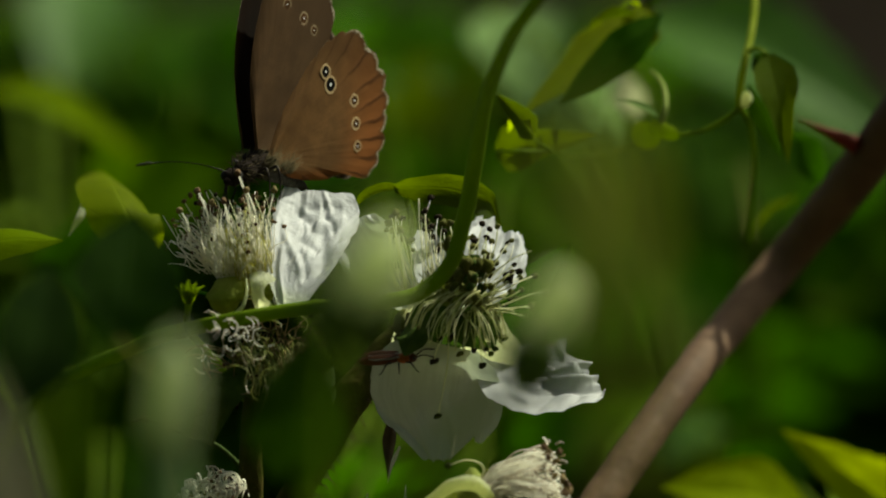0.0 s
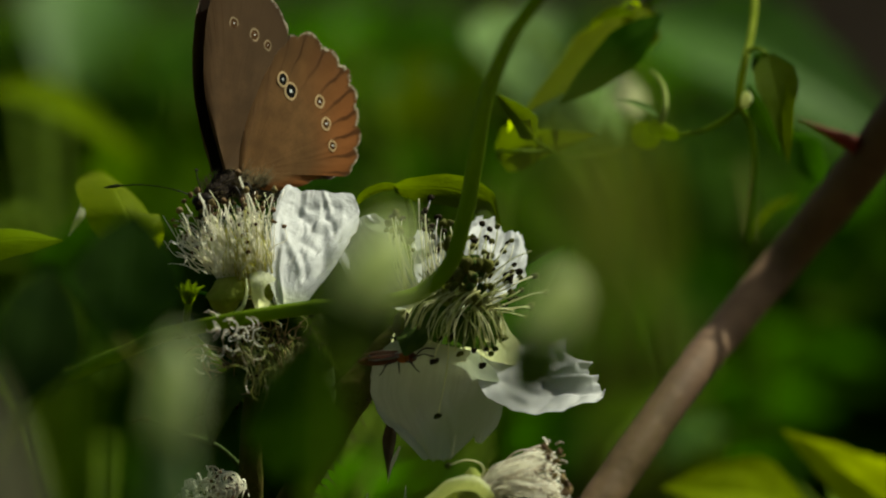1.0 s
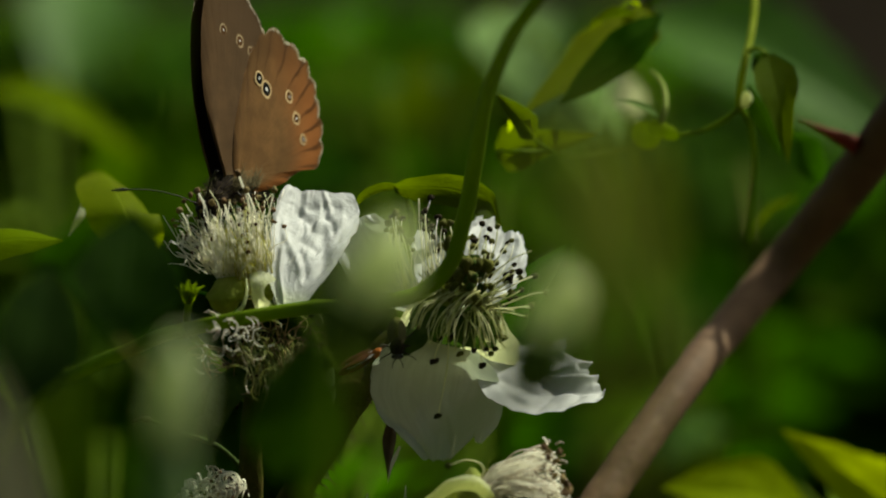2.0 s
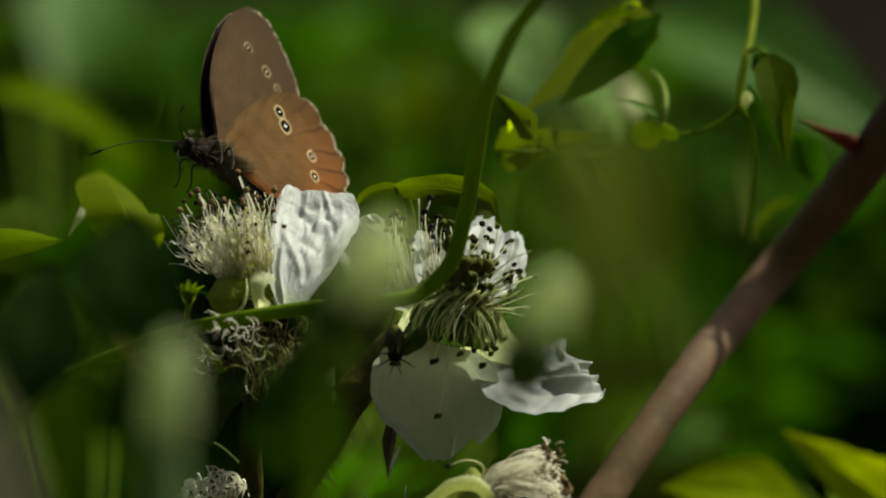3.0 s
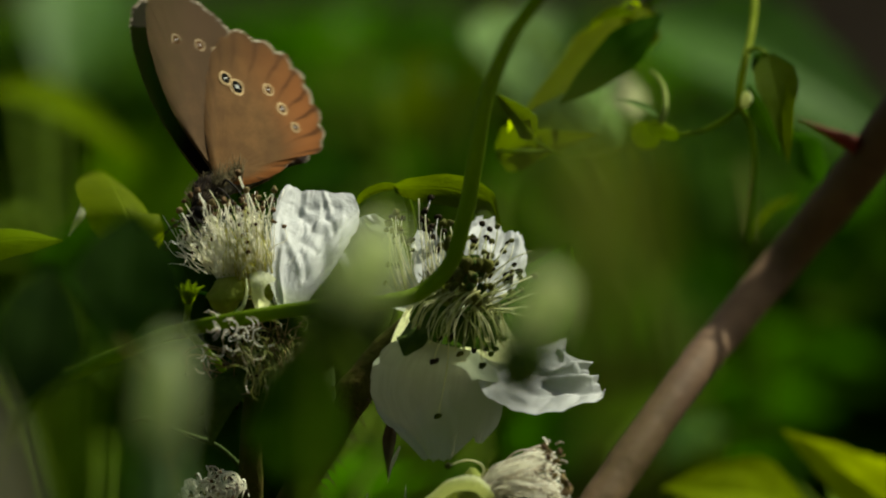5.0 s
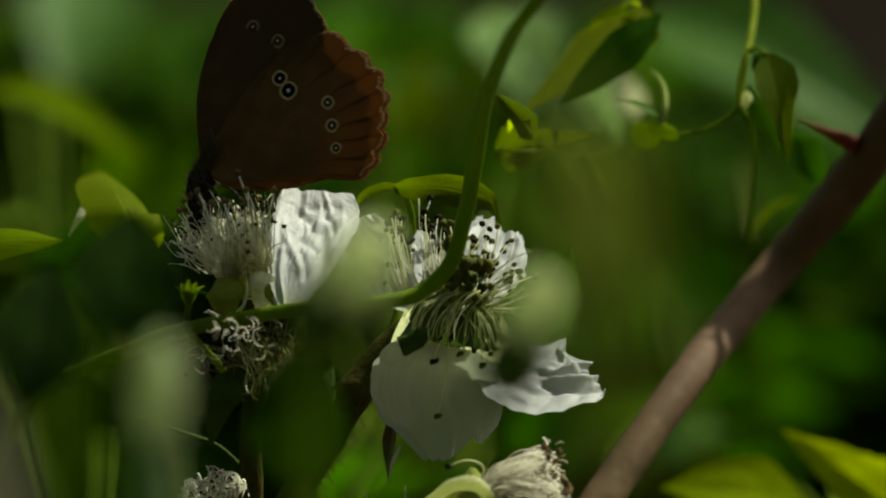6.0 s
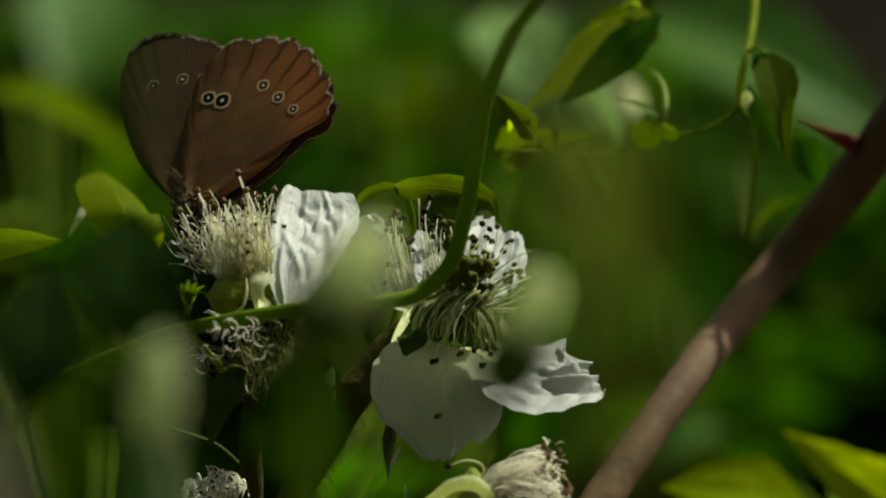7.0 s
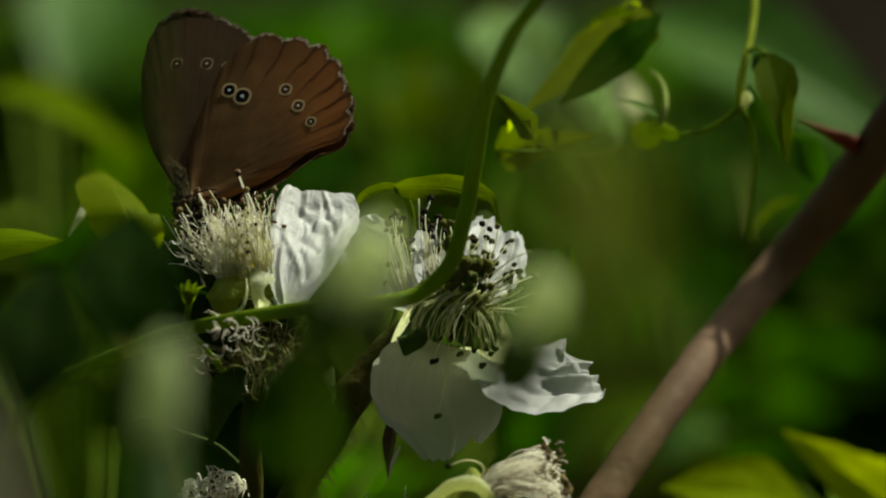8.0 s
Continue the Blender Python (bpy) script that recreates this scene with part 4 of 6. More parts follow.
    petal(fb, [(826, 630, 0.0005), (850, 690, 0.0025), (858, 740, 0.0040), (848, 784, 0.0050)], (1, 0.3, -0.2), [20, 34, 34, 24, 6], -0.2, 0.10, 3, 21, nu=24, nv=30, crease=0.05, rag=0.1)
    petal(fb, [(850, 600, 0.0056), (898, 636, 0.0047), (960, 658, 0.0034), (1012, 659, 0.0030), (1052, 657, 0.0042)], (-0.1, 1.28, 0.80), [46, 88, 120, 126, 114, 90, 52], 0.06, 0.04, 3, 14, nu=60, nv=70, crease=0.04, rag=0.07,
          folds=((-0.2, 0.55, -0.75, 1.0, 0.10, 0.10), (-0.1, 0.58, -0.35, 1.0, -0.09, 0.08), (0.0, 0.5, 0.05, 1.0, 0.09, 0.08), (0.1, 0.62, 0.4, 1.0, -0.08, 0.08), (0.2, 0.6, 0.8, 0.96, 0.09, 0.10), (0.2, 0.3, 0.5, 0.6, 0.05, 0.10), (-0.5, 0.35, -0.4, 0.6, 0.06, 0.10)))
    # two sepals added to shade the lower petal's top and cover the sheet
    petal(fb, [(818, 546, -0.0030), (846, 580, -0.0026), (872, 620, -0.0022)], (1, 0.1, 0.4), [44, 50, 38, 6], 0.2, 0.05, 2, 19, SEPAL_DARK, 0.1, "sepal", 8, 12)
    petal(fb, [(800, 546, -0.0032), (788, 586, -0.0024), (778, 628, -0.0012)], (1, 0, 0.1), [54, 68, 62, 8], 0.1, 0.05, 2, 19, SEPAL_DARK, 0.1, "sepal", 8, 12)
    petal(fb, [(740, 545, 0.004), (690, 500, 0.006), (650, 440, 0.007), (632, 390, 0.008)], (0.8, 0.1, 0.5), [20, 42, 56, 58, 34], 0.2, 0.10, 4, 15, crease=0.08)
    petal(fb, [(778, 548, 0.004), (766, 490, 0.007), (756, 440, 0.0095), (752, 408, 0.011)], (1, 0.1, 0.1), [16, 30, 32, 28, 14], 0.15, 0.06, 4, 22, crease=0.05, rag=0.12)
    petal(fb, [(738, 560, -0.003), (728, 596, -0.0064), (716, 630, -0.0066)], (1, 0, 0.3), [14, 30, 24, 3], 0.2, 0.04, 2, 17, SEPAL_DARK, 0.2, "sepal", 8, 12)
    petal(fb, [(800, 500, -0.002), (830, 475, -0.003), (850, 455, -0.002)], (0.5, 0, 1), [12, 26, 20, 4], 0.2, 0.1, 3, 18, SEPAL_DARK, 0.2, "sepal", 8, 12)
    # olive carpel clumps, partly shrivelled
    for i in range(34):
        g = Geo()
        q = at(826 + rng.gauss(0, 24), 488 + rng.gauss(0, 22), rng.uniform(-0.0065, -0.003))
        r = rng.uniform(0.0003, 0.0007)
        ball(g, q, ((r, 0, 0.3 * r), (0, r, 0), (-0.2 * r, 0, 1.2 * r)), 8, 6, 0, 0.6, 1800)
        part("carpel", g, rng.choice((CARPEL_OLD, CARPEL_OLD, CARPEL_OLD, SEPAL_DARK)), fb)
    # two stray stamens on the lower petal
    for tip in ((775, 737, -0.0058), (768, 640, -0.006), (800, 595, -0.007)):
        g = Geo()
        q = at(*tip)
        start = b + Vector((0.0004, -0.002, -0.002))
        tube(g, [start, start.lerp(q, 0.5) + Vector((0.0006, -0.0008, 0.0004)), q + Vector((0.0002, 0, 0.001)), q], [0.00009, 0.00006], 5, 9)
        ball(g, q, ((0.00044, 0, 0.0001), (0, 0.00034, 0), (0, 0, 0.00034)), 9, 7, 1, 0.6, 2500)
        part("stamen", g, [FILAMENT_GREEN, ANTHER_DARK], fb)
    g = Geo()
    tube(g, [at(806, 770, 0.001), at(804, 788, -0.001), at(800, 808, -0.001)], [0.00008, 0.0001, 0.00016], 6, 8)
    part("stamen", g, FILAMENT, fb)
    # --- withered flower below: brown stamens, the lower ones duller in colour for shade
    c = at(462, 650, 0.001)
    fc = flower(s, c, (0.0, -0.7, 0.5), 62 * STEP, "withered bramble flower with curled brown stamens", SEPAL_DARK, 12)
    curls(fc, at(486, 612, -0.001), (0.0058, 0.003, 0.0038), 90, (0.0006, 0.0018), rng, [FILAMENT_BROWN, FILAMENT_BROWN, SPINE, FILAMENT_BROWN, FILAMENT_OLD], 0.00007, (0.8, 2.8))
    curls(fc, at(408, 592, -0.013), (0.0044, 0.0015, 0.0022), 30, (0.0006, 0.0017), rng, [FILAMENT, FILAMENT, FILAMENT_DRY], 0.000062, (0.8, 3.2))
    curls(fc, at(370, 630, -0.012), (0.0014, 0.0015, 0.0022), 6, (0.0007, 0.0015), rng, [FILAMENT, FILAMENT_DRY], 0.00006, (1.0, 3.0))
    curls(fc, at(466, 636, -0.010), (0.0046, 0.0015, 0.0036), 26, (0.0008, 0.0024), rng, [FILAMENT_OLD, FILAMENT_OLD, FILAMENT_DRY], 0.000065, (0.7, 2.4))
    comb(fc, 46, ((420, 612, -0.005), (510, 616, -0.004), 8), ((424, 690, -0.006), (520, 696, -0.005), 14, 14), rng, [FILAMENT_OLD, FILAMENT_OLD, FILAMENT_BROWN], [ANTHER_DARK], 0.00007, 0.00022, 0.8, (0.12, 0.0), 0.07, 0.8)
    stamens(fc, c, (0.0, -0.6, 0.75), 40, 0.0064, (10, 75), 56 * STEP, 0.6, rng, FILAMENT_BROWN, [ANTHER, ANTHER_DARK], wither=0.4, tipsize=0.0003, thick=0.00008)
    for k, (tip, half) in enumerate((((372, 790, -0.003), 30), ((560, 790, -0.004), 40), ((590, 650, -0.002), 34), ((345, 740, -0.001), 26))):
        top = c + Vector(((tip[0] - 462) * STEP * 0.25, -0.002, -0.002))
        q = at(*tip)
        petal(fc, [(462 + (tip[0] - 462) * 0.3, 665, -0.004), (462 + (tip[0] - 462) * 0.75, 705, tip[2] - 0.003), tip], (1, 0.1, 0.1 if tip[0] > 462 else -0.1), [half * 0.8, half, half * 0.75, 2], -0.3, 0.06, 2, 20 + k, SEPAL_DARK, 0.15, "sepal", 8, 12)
    # --- withered flower at the lower edge
    d = at(852, 862, -0.0070)
    fd = flower(s, d, (0.75, -0.1, 0.35), 40 * STEP, "withered bramble flower with tangled cream stamens", SEPAL, 8)
    for i in range(120):
        s0, level = rng.random(), rng.uniform(-0.015, -0.005)
        e0 = 0.86 + 0.2 * rng.random()
        pts = [(846 + 22 * s0 + rng.gauss(0, 3), 858 + 45 * s0, level - 0.001), (880 + rng.gauss(0, 5), 826 + 52 * s0 + rng.gauss(0, 4), level),
               (920 + rng.gauss(0, 6), 808 + 66 * s0 + rng.gauss(0, 5), level - 0.001), (846 + 112 * e0 + 12 * s0, 800 + 80 * s0 + rng.gauss(0, 7), level), (842 + 134 * e0 + 34 * s0, 796 + 94 * s0 + rng.gauss(0, 11), level)]
        g = Geo()
        w = rng.uniform(0.00006, 0.00011)
        tube(g, [at(*q) for q in pts], [w * 1.2, w, w * 0.8], 5, 14)
        part("stamen", g, rng.choice((FILAMENT, FILAMENT, FILAMENT, FILAMENT_DRY)), fd)
    curls(fd, at(968, 836, -0.0120), (0.0022, 0.002, 0.0036), 44, (0.0003, 0.0008), rng, [FILAMENT_BROWN, ANTHER, SPINE, FILAMENT_DRY], 0.00006, (0.6, 2.2))
    for i in range(34):
        g = Geo()
        f = rng.random()
        q = at(962 + 46 * f + rng.gauss(0, 9), 784 + 96 * f + rng.gauss(0, 5), rng.uniform(-0.0185, -0.0155))
        r = rng.uniform(0.00012, 0.00032)
        ball(g, q, ((r, 0, 0.5 * r), (0, r, 0), (-0.4 * r, 0, 1.2 * r)), 8, 6, 0, 0.9, 2200)
        part("anther", g, rng.choice((ANTHER, ANTHER, FILAMENT_BROWN)), fd)
    curls(fd, at(964, 800, -0.0110), (0.0014, 0.001, 0.0012), 10, (0.0003, 0.0006), rng, [FILAMENT_BROWN, FILAMENT_BROWN, FILAMENT_DRY], 0.00008)
    g = Geo()
    tube(g, [at(960, 812, -0.0110), at(966, 795, -0.0110), at(968, 782, -0.0110), at(960, 774, -0.0110)], [0.00012, 0.0001], 5, 10)
    part("stamen", g, FILAMENT, fd)
    g = Geo()
    tube(g, [at(876, 912, -0.0130), at(864, 878, -0.0150), at(838, 856, -0.0162), at(806, 858, -0.0162), at(775, 878, -0.0150), at(745, 908, -0.0130), at(735, 940, -0.0120)], [q * STEP for q in (6, 10, 13, 13, 12, 11, 8)], 10, 30, rough=0.25)
    part("sepal_rim", g, SEPAL_PALE, fd, "cream rolled-back sepal")
    petal(fd, [(858, 895, -0.0120), (820, 872, -0.0130), (780, 905, -0.0120)], (0.3, 0, 1), [14, 26, 14], -0.4, 0.04, 2, 31, SEPAL, 0, "sepal", 8, 12)
    g = Geo()
    tube(g, [at(845, 860, -0.0120), at(855, 825, -0.0130), at(830, 814, -0.0130), at(795, 824, -0.0130)], [0.00012, 0.00008], 5, 12)
    round_ball(g, at(793, 825, -0.0130), 0.0004, 1, 6, 5)
    part("stamen", g, [FILAMENT_GREEN, ANTHER_DARK], fd)
    # --- small withered flower
    e = at(380, 898, 0.003)
    fe = flower(s, e, (0, -0.3, 1), 34 * STEP, "small withered bramble flower", SEPAL_DARK, 6)
    stamens(fe, e, (-0.2, -0.35, 1), 90, 0.0044, (4, 45), 32 * STEP, 0.3, rng, FILAMENT, [ANTHER, ANTHER_DARK], wither=0.15, tipsize=0.0003, skip=0.6)
    curls(fe, at(374, 862, -0.001), (0.0024, 0.002, 0.0016), 26, (0.0005, 0.0012), rng, [FILAMENT, FILAMENT_DRY], 0.0001)
    # narrow dry bracts
    for k, (p, q, half, mat) in enumerate((((695, 740, 0.004), (688, 852, 0.002), 13, SPINE), ((708, 790, 0.002), (686, 855, 0.001), 4, FILAMENT_DRY), ((652, 920, 0.004), (650, 872, 0.003), 5, FILAMENT_DRY), ((722, 920, 0.004), (718, 860, 0.004), 4, FILAMENT_DRY))):
        petal(s, [p, ((p[0] + q[0]) / 2 - 3, (p[1] + q[1]) / 2, p[2] - 0.001), q], (1, 0.2, 0), [half * 0.6, half, half * 0.5, 0.5], 0.4, 0.1, 3, 40 + k, mat, 0.3, "bract", 6, 14)
    # small pale bract cluster and leaf tucked behind the open flower
    for k in range(5):
        q = at(308 + k * 13, 497 + abs(k - 2) * 5, 0.004)
        petal(s, [(334, 537, -0.010), (326 + k * 4, 518, -0.012), (306 + k * 14, 494 + abs(k - 2) * 6, -0.011)], (1, 0.2, 0.1 * (k - 2)), [5, 9, 7, 1], 0.4, 0.05, 2, 50 + k, LEAF_LIME, 0, "bract", 5, 8)
    g = Geo()
    tube(g, [at(334, 534, -0.010), at(338, 590, 0.000), at(400, 660, 0.006), at(445, 720, 0.006)], [0.0004, 0.0005], 6, 12)
    part("leaf_stalk", g, VINE, s)
    for k, (pts, side, half, fold) in enumerate((
            ([(626, 370, 0.013), (648, 342, 0.012), (680, 330, 0.012), (716, 334, 0.012)], (0.3, -0.4, 0.9), [2, 7, 9, 8, 3], 0.1),
            ([(698, 334, 0.012), (742, 332, 0.010), (804, 336, 0.011), (852, 358, 0.013), (886, 402, 0.016)], (-0.25, -0.35, 0.9), [8, 23, 29, 29, 24, 3], -0.1))):
        petal(s, pts, side, half, -0.3, 0.10, 2.5, 60 + k, LEAF_GLOSS, fold, "leaf", 14, 24)
    # hidden leaf, added only to block the sun from the lower petal
    petal(s, [(880, 660, 0.0124), (920, 600, 0.0128), (972, 510, 0.0128), (1010, 430, 0.0128)], (1, 0.1, -0.3), [6, 52, 70, 52, 3], 0.1, 0.06, 2.5, 64, LEAF_DARK, 0.1, "leaf", 14, 24)
    g = Geo()
    tube(g, [at(690, 610, 0.011), at(720, 480, 0.014), at(728, 380, 0.013), at(716, 334, 0.012)], [0.0006, 0.0004], 6, 12)
    part("leaf_stalk", g, VINE, s)
    return s


# ---- climbing plants ------------------------------------------------------
def climber():
    base = at(-60, 1000, -0.02)
    root = Vector((base.x - 0.03, 0.0, 0))
    v = thing("climbing_vine", root, "smooth green climbing stem curving past the flowers", "vine")
    g = Geo()
    tube(g, [root - Vector((0, 0, 0.02)), Vector((base.x - 0.02, 0.02, 0.45)), at(-60, 1000, 0.05), at(0, 800, 0.05), at(62, 704, 0.045), at(135, 659, 0.026), at(230, 619, 0.013), at(330, 583, -0.006), at(430, 563, -0.011), at(560, 543, -0.012), at(680, 535, -0.012), at(745, 518, -0.011), at(795, 470, -0.012), at(822, 385, -0.013), at(840, 290, -0.016), at(856, 190, -0.021), at(893, 90, -0.027), at(962, -20, -0.033), at(1060, -160, -0.036), at(1150, -400, -0.03)],
         [0.001, 0.0009, 0.0008, 0.0008, 0.0008, 0.0008, 0.0009, 0.0009, 0.00085, 0.0007, 0.00066], 12, 150)
    round_ball(g, at(322, 586, -0.006), 0.0010, 0, 12, 8, 0.3, 900)
    part("stem", g, VINE, v)
    for pts, r in (([(264, 743, 0.006), (250, 741, 0.0055), (234, 747, 0.005)], 0.0003), ([(118, 666, 0.038), (112, 640, 0.03), (98, 628, 0.026), (86, 633, 0.024)], 0.0002)):
        g = Geo()
        tube(g, [at(*q) for q in pts], [r * 1.4, r, r * 0.6], 6, 16)
        part("tendril", g, TENDRIL, v)
    g = Geo()
    tube(g, [at(430, 830, 0.01), at(385, 790, 0.009), at(320, 765, 0.008), at(264, 743, 0.006)], [0.0003, 0.0003, 0.00018], 6, 16)
    part("tendril", g, SEPAL_DARK, v)
    # leaves at the left
    g = Geo()
    blade(g, [at(250, 452, 0.021), at(240, 420, 0.019), at(226, 380, 0.019), at(208, 342, 0.021), at(190, 315, 0.027), at(180, 305, 0.034)], (1, 0.2, -0.22), [q * STEP for q in (30, 52, 66, 66, 52, 22)], -0.30, -0.10, 0.03, 2, 0, 1, 16, 28, 3)
    part("leaf", g, LEAF_GOLD, v, "glossy green curved leaf")
    add_leaf(v, at(-90, 455, 0.018), at(112, 426, 0.016), 46 * STEP, (0.05, -0.75, 0.8), "oval", LEAF_LIME, 0.10, -0.15, -0.1, 0.03, 0, 4)
    g = Geo()
    blade(g, [at(150, 352, 0.021), at(140, 385, 0.019), at(122, 418, 0.019)], (1, 0, 0.3), [6 * STEP, 11 * STEP, 5 * STEP, STEP], 0.4, 0, 0.1, 2, 0, 1, 6, 10, 2)
    part("leaf", g, SEPAL_PALE, v, "pale curled leaf tip")
    g = Geo()
    tube(g, [at(250, 452, 0.021), at(285, 492, 0.021), at(380, 525, 0.018), at(440, 570, 0.008)], [0.00016, 0.00016], 6, 10)
    part("leaf_stalk", g, LEAF_DARK, v)
    g = Geo()
    tube(g, [at(-90, 453, 0.018), at(-120, 600, 0.018), at(0, 800, 0.02)], [0.0004, 0.0005], 6, 10)
    part("leaf_stalk", g, VINE, v)
    return v


def twiner():
    root = Vector((0.06, 0.34, 0))
    v = thing("twining_shoot", root, "thin lime-green twining shoot with pointed leaves", "vine")
    g = Geo()
    tube(g, [root - Vector((0, 0, 0.027)), Vector((0.06, 0.34, 0.6)), at(1345, 640, 0.17), at(1326, 420, 0.047)], [0.0008, 0.0006, 0.0005, 0.0003], 9, 40)
    part("stem", g, STALK, v, "brown lower stem")
    g = Geo()
    tube(g, [at(1326, 424, 0.040), at(1330, 360, 0.036), at(1335, 300, 0.033), at(1332, 250, 0.030), at(1324, 212, 0.028), at(1309, 190, 0.027)], [0.0003, 0.0003, 0.00034, 0.00036], 9, 40)
    part("stem", g, VINE, v)
    g = Geo()
    tube(g, [at(1309, 196, 0.027), at(1311, 150, 0.027), at(1318, 110, 0.027), at(1327, 74, 0.028), at(1334, 30, 0.030), at(1337, -40, 0.034), at(1330, -300, 0.05)], [0.00048, 0.00045, 0.00045, 0.00045, 0.0004], 9, 50)
    part("stem", g, VINE_LIME, v)
    g = Geo()
    ball(g, at(1321, 176, 0.0262), ((0.0007, 0, 0.0002), (0, 0.0006, 0), (0, 0, 0.0009)), 10, 8, 0, 0.3, 900)
    part("node", g, SEPAL_PALE, v, "pale knot of the shoot")
    g = Geo()
    tube(g, [at(1309, 192, 0.027), at(1275, 217, 0.027), at(1240, 233, 0.027), at(1200, 240, 0.027)], [0.00036, 0.0003], 8, 20)
    part("tendril", g, VINE, v)
    g = Geo()
    tube(g, [at(1168, 222, 0.027), at(1176, 196, 0.027), at(1177, 165, 0.028), at(1168, 142, 0.029), at(1153, 126, 0.030)], [0.0004, 0.00035, 0.0003, 0.0002], 8, 22)
    part("tendril", g, VINE_SOFT, v, "pale hooked tendril")
    # young leaf bud at the end of the side shoot
    g = Geo()
    ball(g, at(1140, 240, 0.028), ((0.0017, 0, -0.0003), (0, 0.0014, 0), (0.0003, 0, 0.0016)), 14, 10, 0, 0.35, 500)
    ball(g, at(1172, 232, 0.027), ((0.0019, 0, -0.0006), (0, 0.0010, 0), (0.0003, 0, 0.0010)), 12, 8, 0, 0.3, 700)
    part("bud", g, LEAF_SOFT, v, "folded yellow-green leaf bud")
    for k, (a, b, half, face, kind, mat, droop, fold) in enumerate((
            ((1142, 8, 0.036), (922, 204, 0.030), 80, (-0.45, -0.8, 0.35), "heart", LEAF_SOFT, 0.02, -0.5),
            # dark overlay leaf that stands for the big leaf's shaded right half
            ((1172, 26, 0.031), (990, 186, 0.028), 42, (0.1, -0.95, -0.3), "oval", LEAF_DARK, 0.02, -0.2),
            ((1128, 26, 0.030), (1028, 62, 0.031), 26, (-0.3, -0.5, 1), "oval", LEAF_LIME, 0.10, 0.3),
            ((1134, 14, 0.029), (1098, 20, 0.028), 10, (-0.3, -0.3, 1), "oval", LEAF_LIME, 0.20, 0.3),
            ((1358, 98, 0.026), (1396, 292, 0.025), 42, (0.35, -0.95, -0.2), "heart", LEAF_OLIVE, 0.05, 0.15),
            ((1336, 96, 0.027), (1372, 150, 0.026), 18, (-0.5, -0.8, 0.2), "oval", LEAF_DEEP, 0.05, 0.3),
            ((1326, 150, 0.028), (1386, 284, 0.029), 19, (-0.4, -0.8, 0.3), "long", LEAF_DEEP, 0.05, 0.2),
            ((1166, 208, 0.027), (1086, 178, 0.028), 11, (0, -0.6, 1), "long", LEAF_PALE, 0.08, 0.3),
            ((944, 246, 0.024), (878, 166, 0.022), 25, (0.35, -0.9, -0.1), "oval", LEAF_GLOSS, 0.16, 0.35),
            ((900, 236, 0.025), (946, 240, 0.022), 12, (0.1, -0.6, 1), "oval", LEAF_SOFT, 0.3, 0.2),
            ((880, 268, 0.030), (1060, 238, 0.026), 44, (-0.1, -0.9, 0.0), "heart", LEAF_GLOSS, 0.06, 0.12),
            ((1398, 236, 0.045), (1452, 330, 0.045), 40, (0.2, -0.9, 0.1), "oval", LEAF_DARK, 0.1, 0.1),
            # leaf added above the view to cast shade on the big leaf
            ((1310, -70, 0.035), (1120, -46, 0.036), 46, (-0.2, -0.4, 1), "heart", LEAF, 0.1, 0.1),
            ((1330, 420, 0.050), (1410, 350, 0.048), 30, (0, -0.5, 1), "oval", LEAF_LIME, 0.1, 0.1))):
        add_leaf(v, at(*a), at(*b), half * STEP, face, kind, mat, droop, 0.12, fold, 0.06, 0, 20 + k)
    g = Geo()
    tube(g, [at(1342, -60, 0.036), at(1260, -50, 0.036), at(1142, 8, 0.036)], [0.0005, 0.0004], 6, 10)
    tube(g, [at(1325, 92, 0.027), at(1345, 88, 0.026), at(1358, 98, 0.026)], [0.0003, 0.0003], 6, 6)
    tube(g, [at(1150, 240, 0.028), at(1090, 268, 0.032), at(980, 268, 0.026), at(944, 246, 0.024)], [0.0002, 0.00015], 6, 12)
    tube(g, [at(980, 268, 0.026), at(920, 268, 0.024), at(880, 268, 0.030)], [0.0002, 0.0002], 6, 8)
    part("leaf_stalk", g, VINE, v)
    return v


def cane():
    a, b = at(1000, 985, 0.0195), at(1612, 176, 0.031)
    root = Vector((a.x - 0.28, 0.02, 0))
    c = thing("bramble_cane", root, "smooth red-brown arching bramble cane", "cane")
    line = [root - Vector((0, 0, 0.02)), Vector((a.x - 0.16, 0.02, 0.45)), Vector((a.x - 0.05, 0.026, 0.70)), a, at(1064, 888, 0.022), at(1136, 782, 0.0245), at(1212, 676, 0.0275), at(1290, 579, 0.0335), at(1388, 462, 0.0370), at(1508, 318, 0.0345), b, at(1900, -180, 0.027), at(2700, -1000, 0.028)]
    g = Geo()
    tube(g, line, [0.0044, 0.0036, 0.0028, 0.0024, 0.0023, 0.0022, 0.0022, 0.0023, 0.0024, 0.0026, 0.0026, 0.0024, 0.0018], 18, 130, rough=0.05)
    part("shoot", g, CANE, c)
    g = Geo()
    tube(g, [at(1518, 258, 0.0325), at(1488, 244, 0.0325), at(1462, 232, 0.0325), at(1438, 221, 0.0325), at(1408, 208, 0.0325)], [0.0011, 0.0008, 0.0004, 0.00018, 0.00006], 12, 16)
    part("thorn", g, THORN, c, "red pointed thorn")
    # an unseen leaf higher on the cane, added sunward to shade its bend
    add_leaf(c, at(1226, 656, 0.031) + SUN * 0.1, at(1480, 356, 0.037) + SUN * 0.1, 0.0080, SUN, "oval", LEAF_DARK, 0.04, 0.05, 0.05, 0.04, 0.1, 12, stem_to=at(2300, -560, 0.0275))
    return c


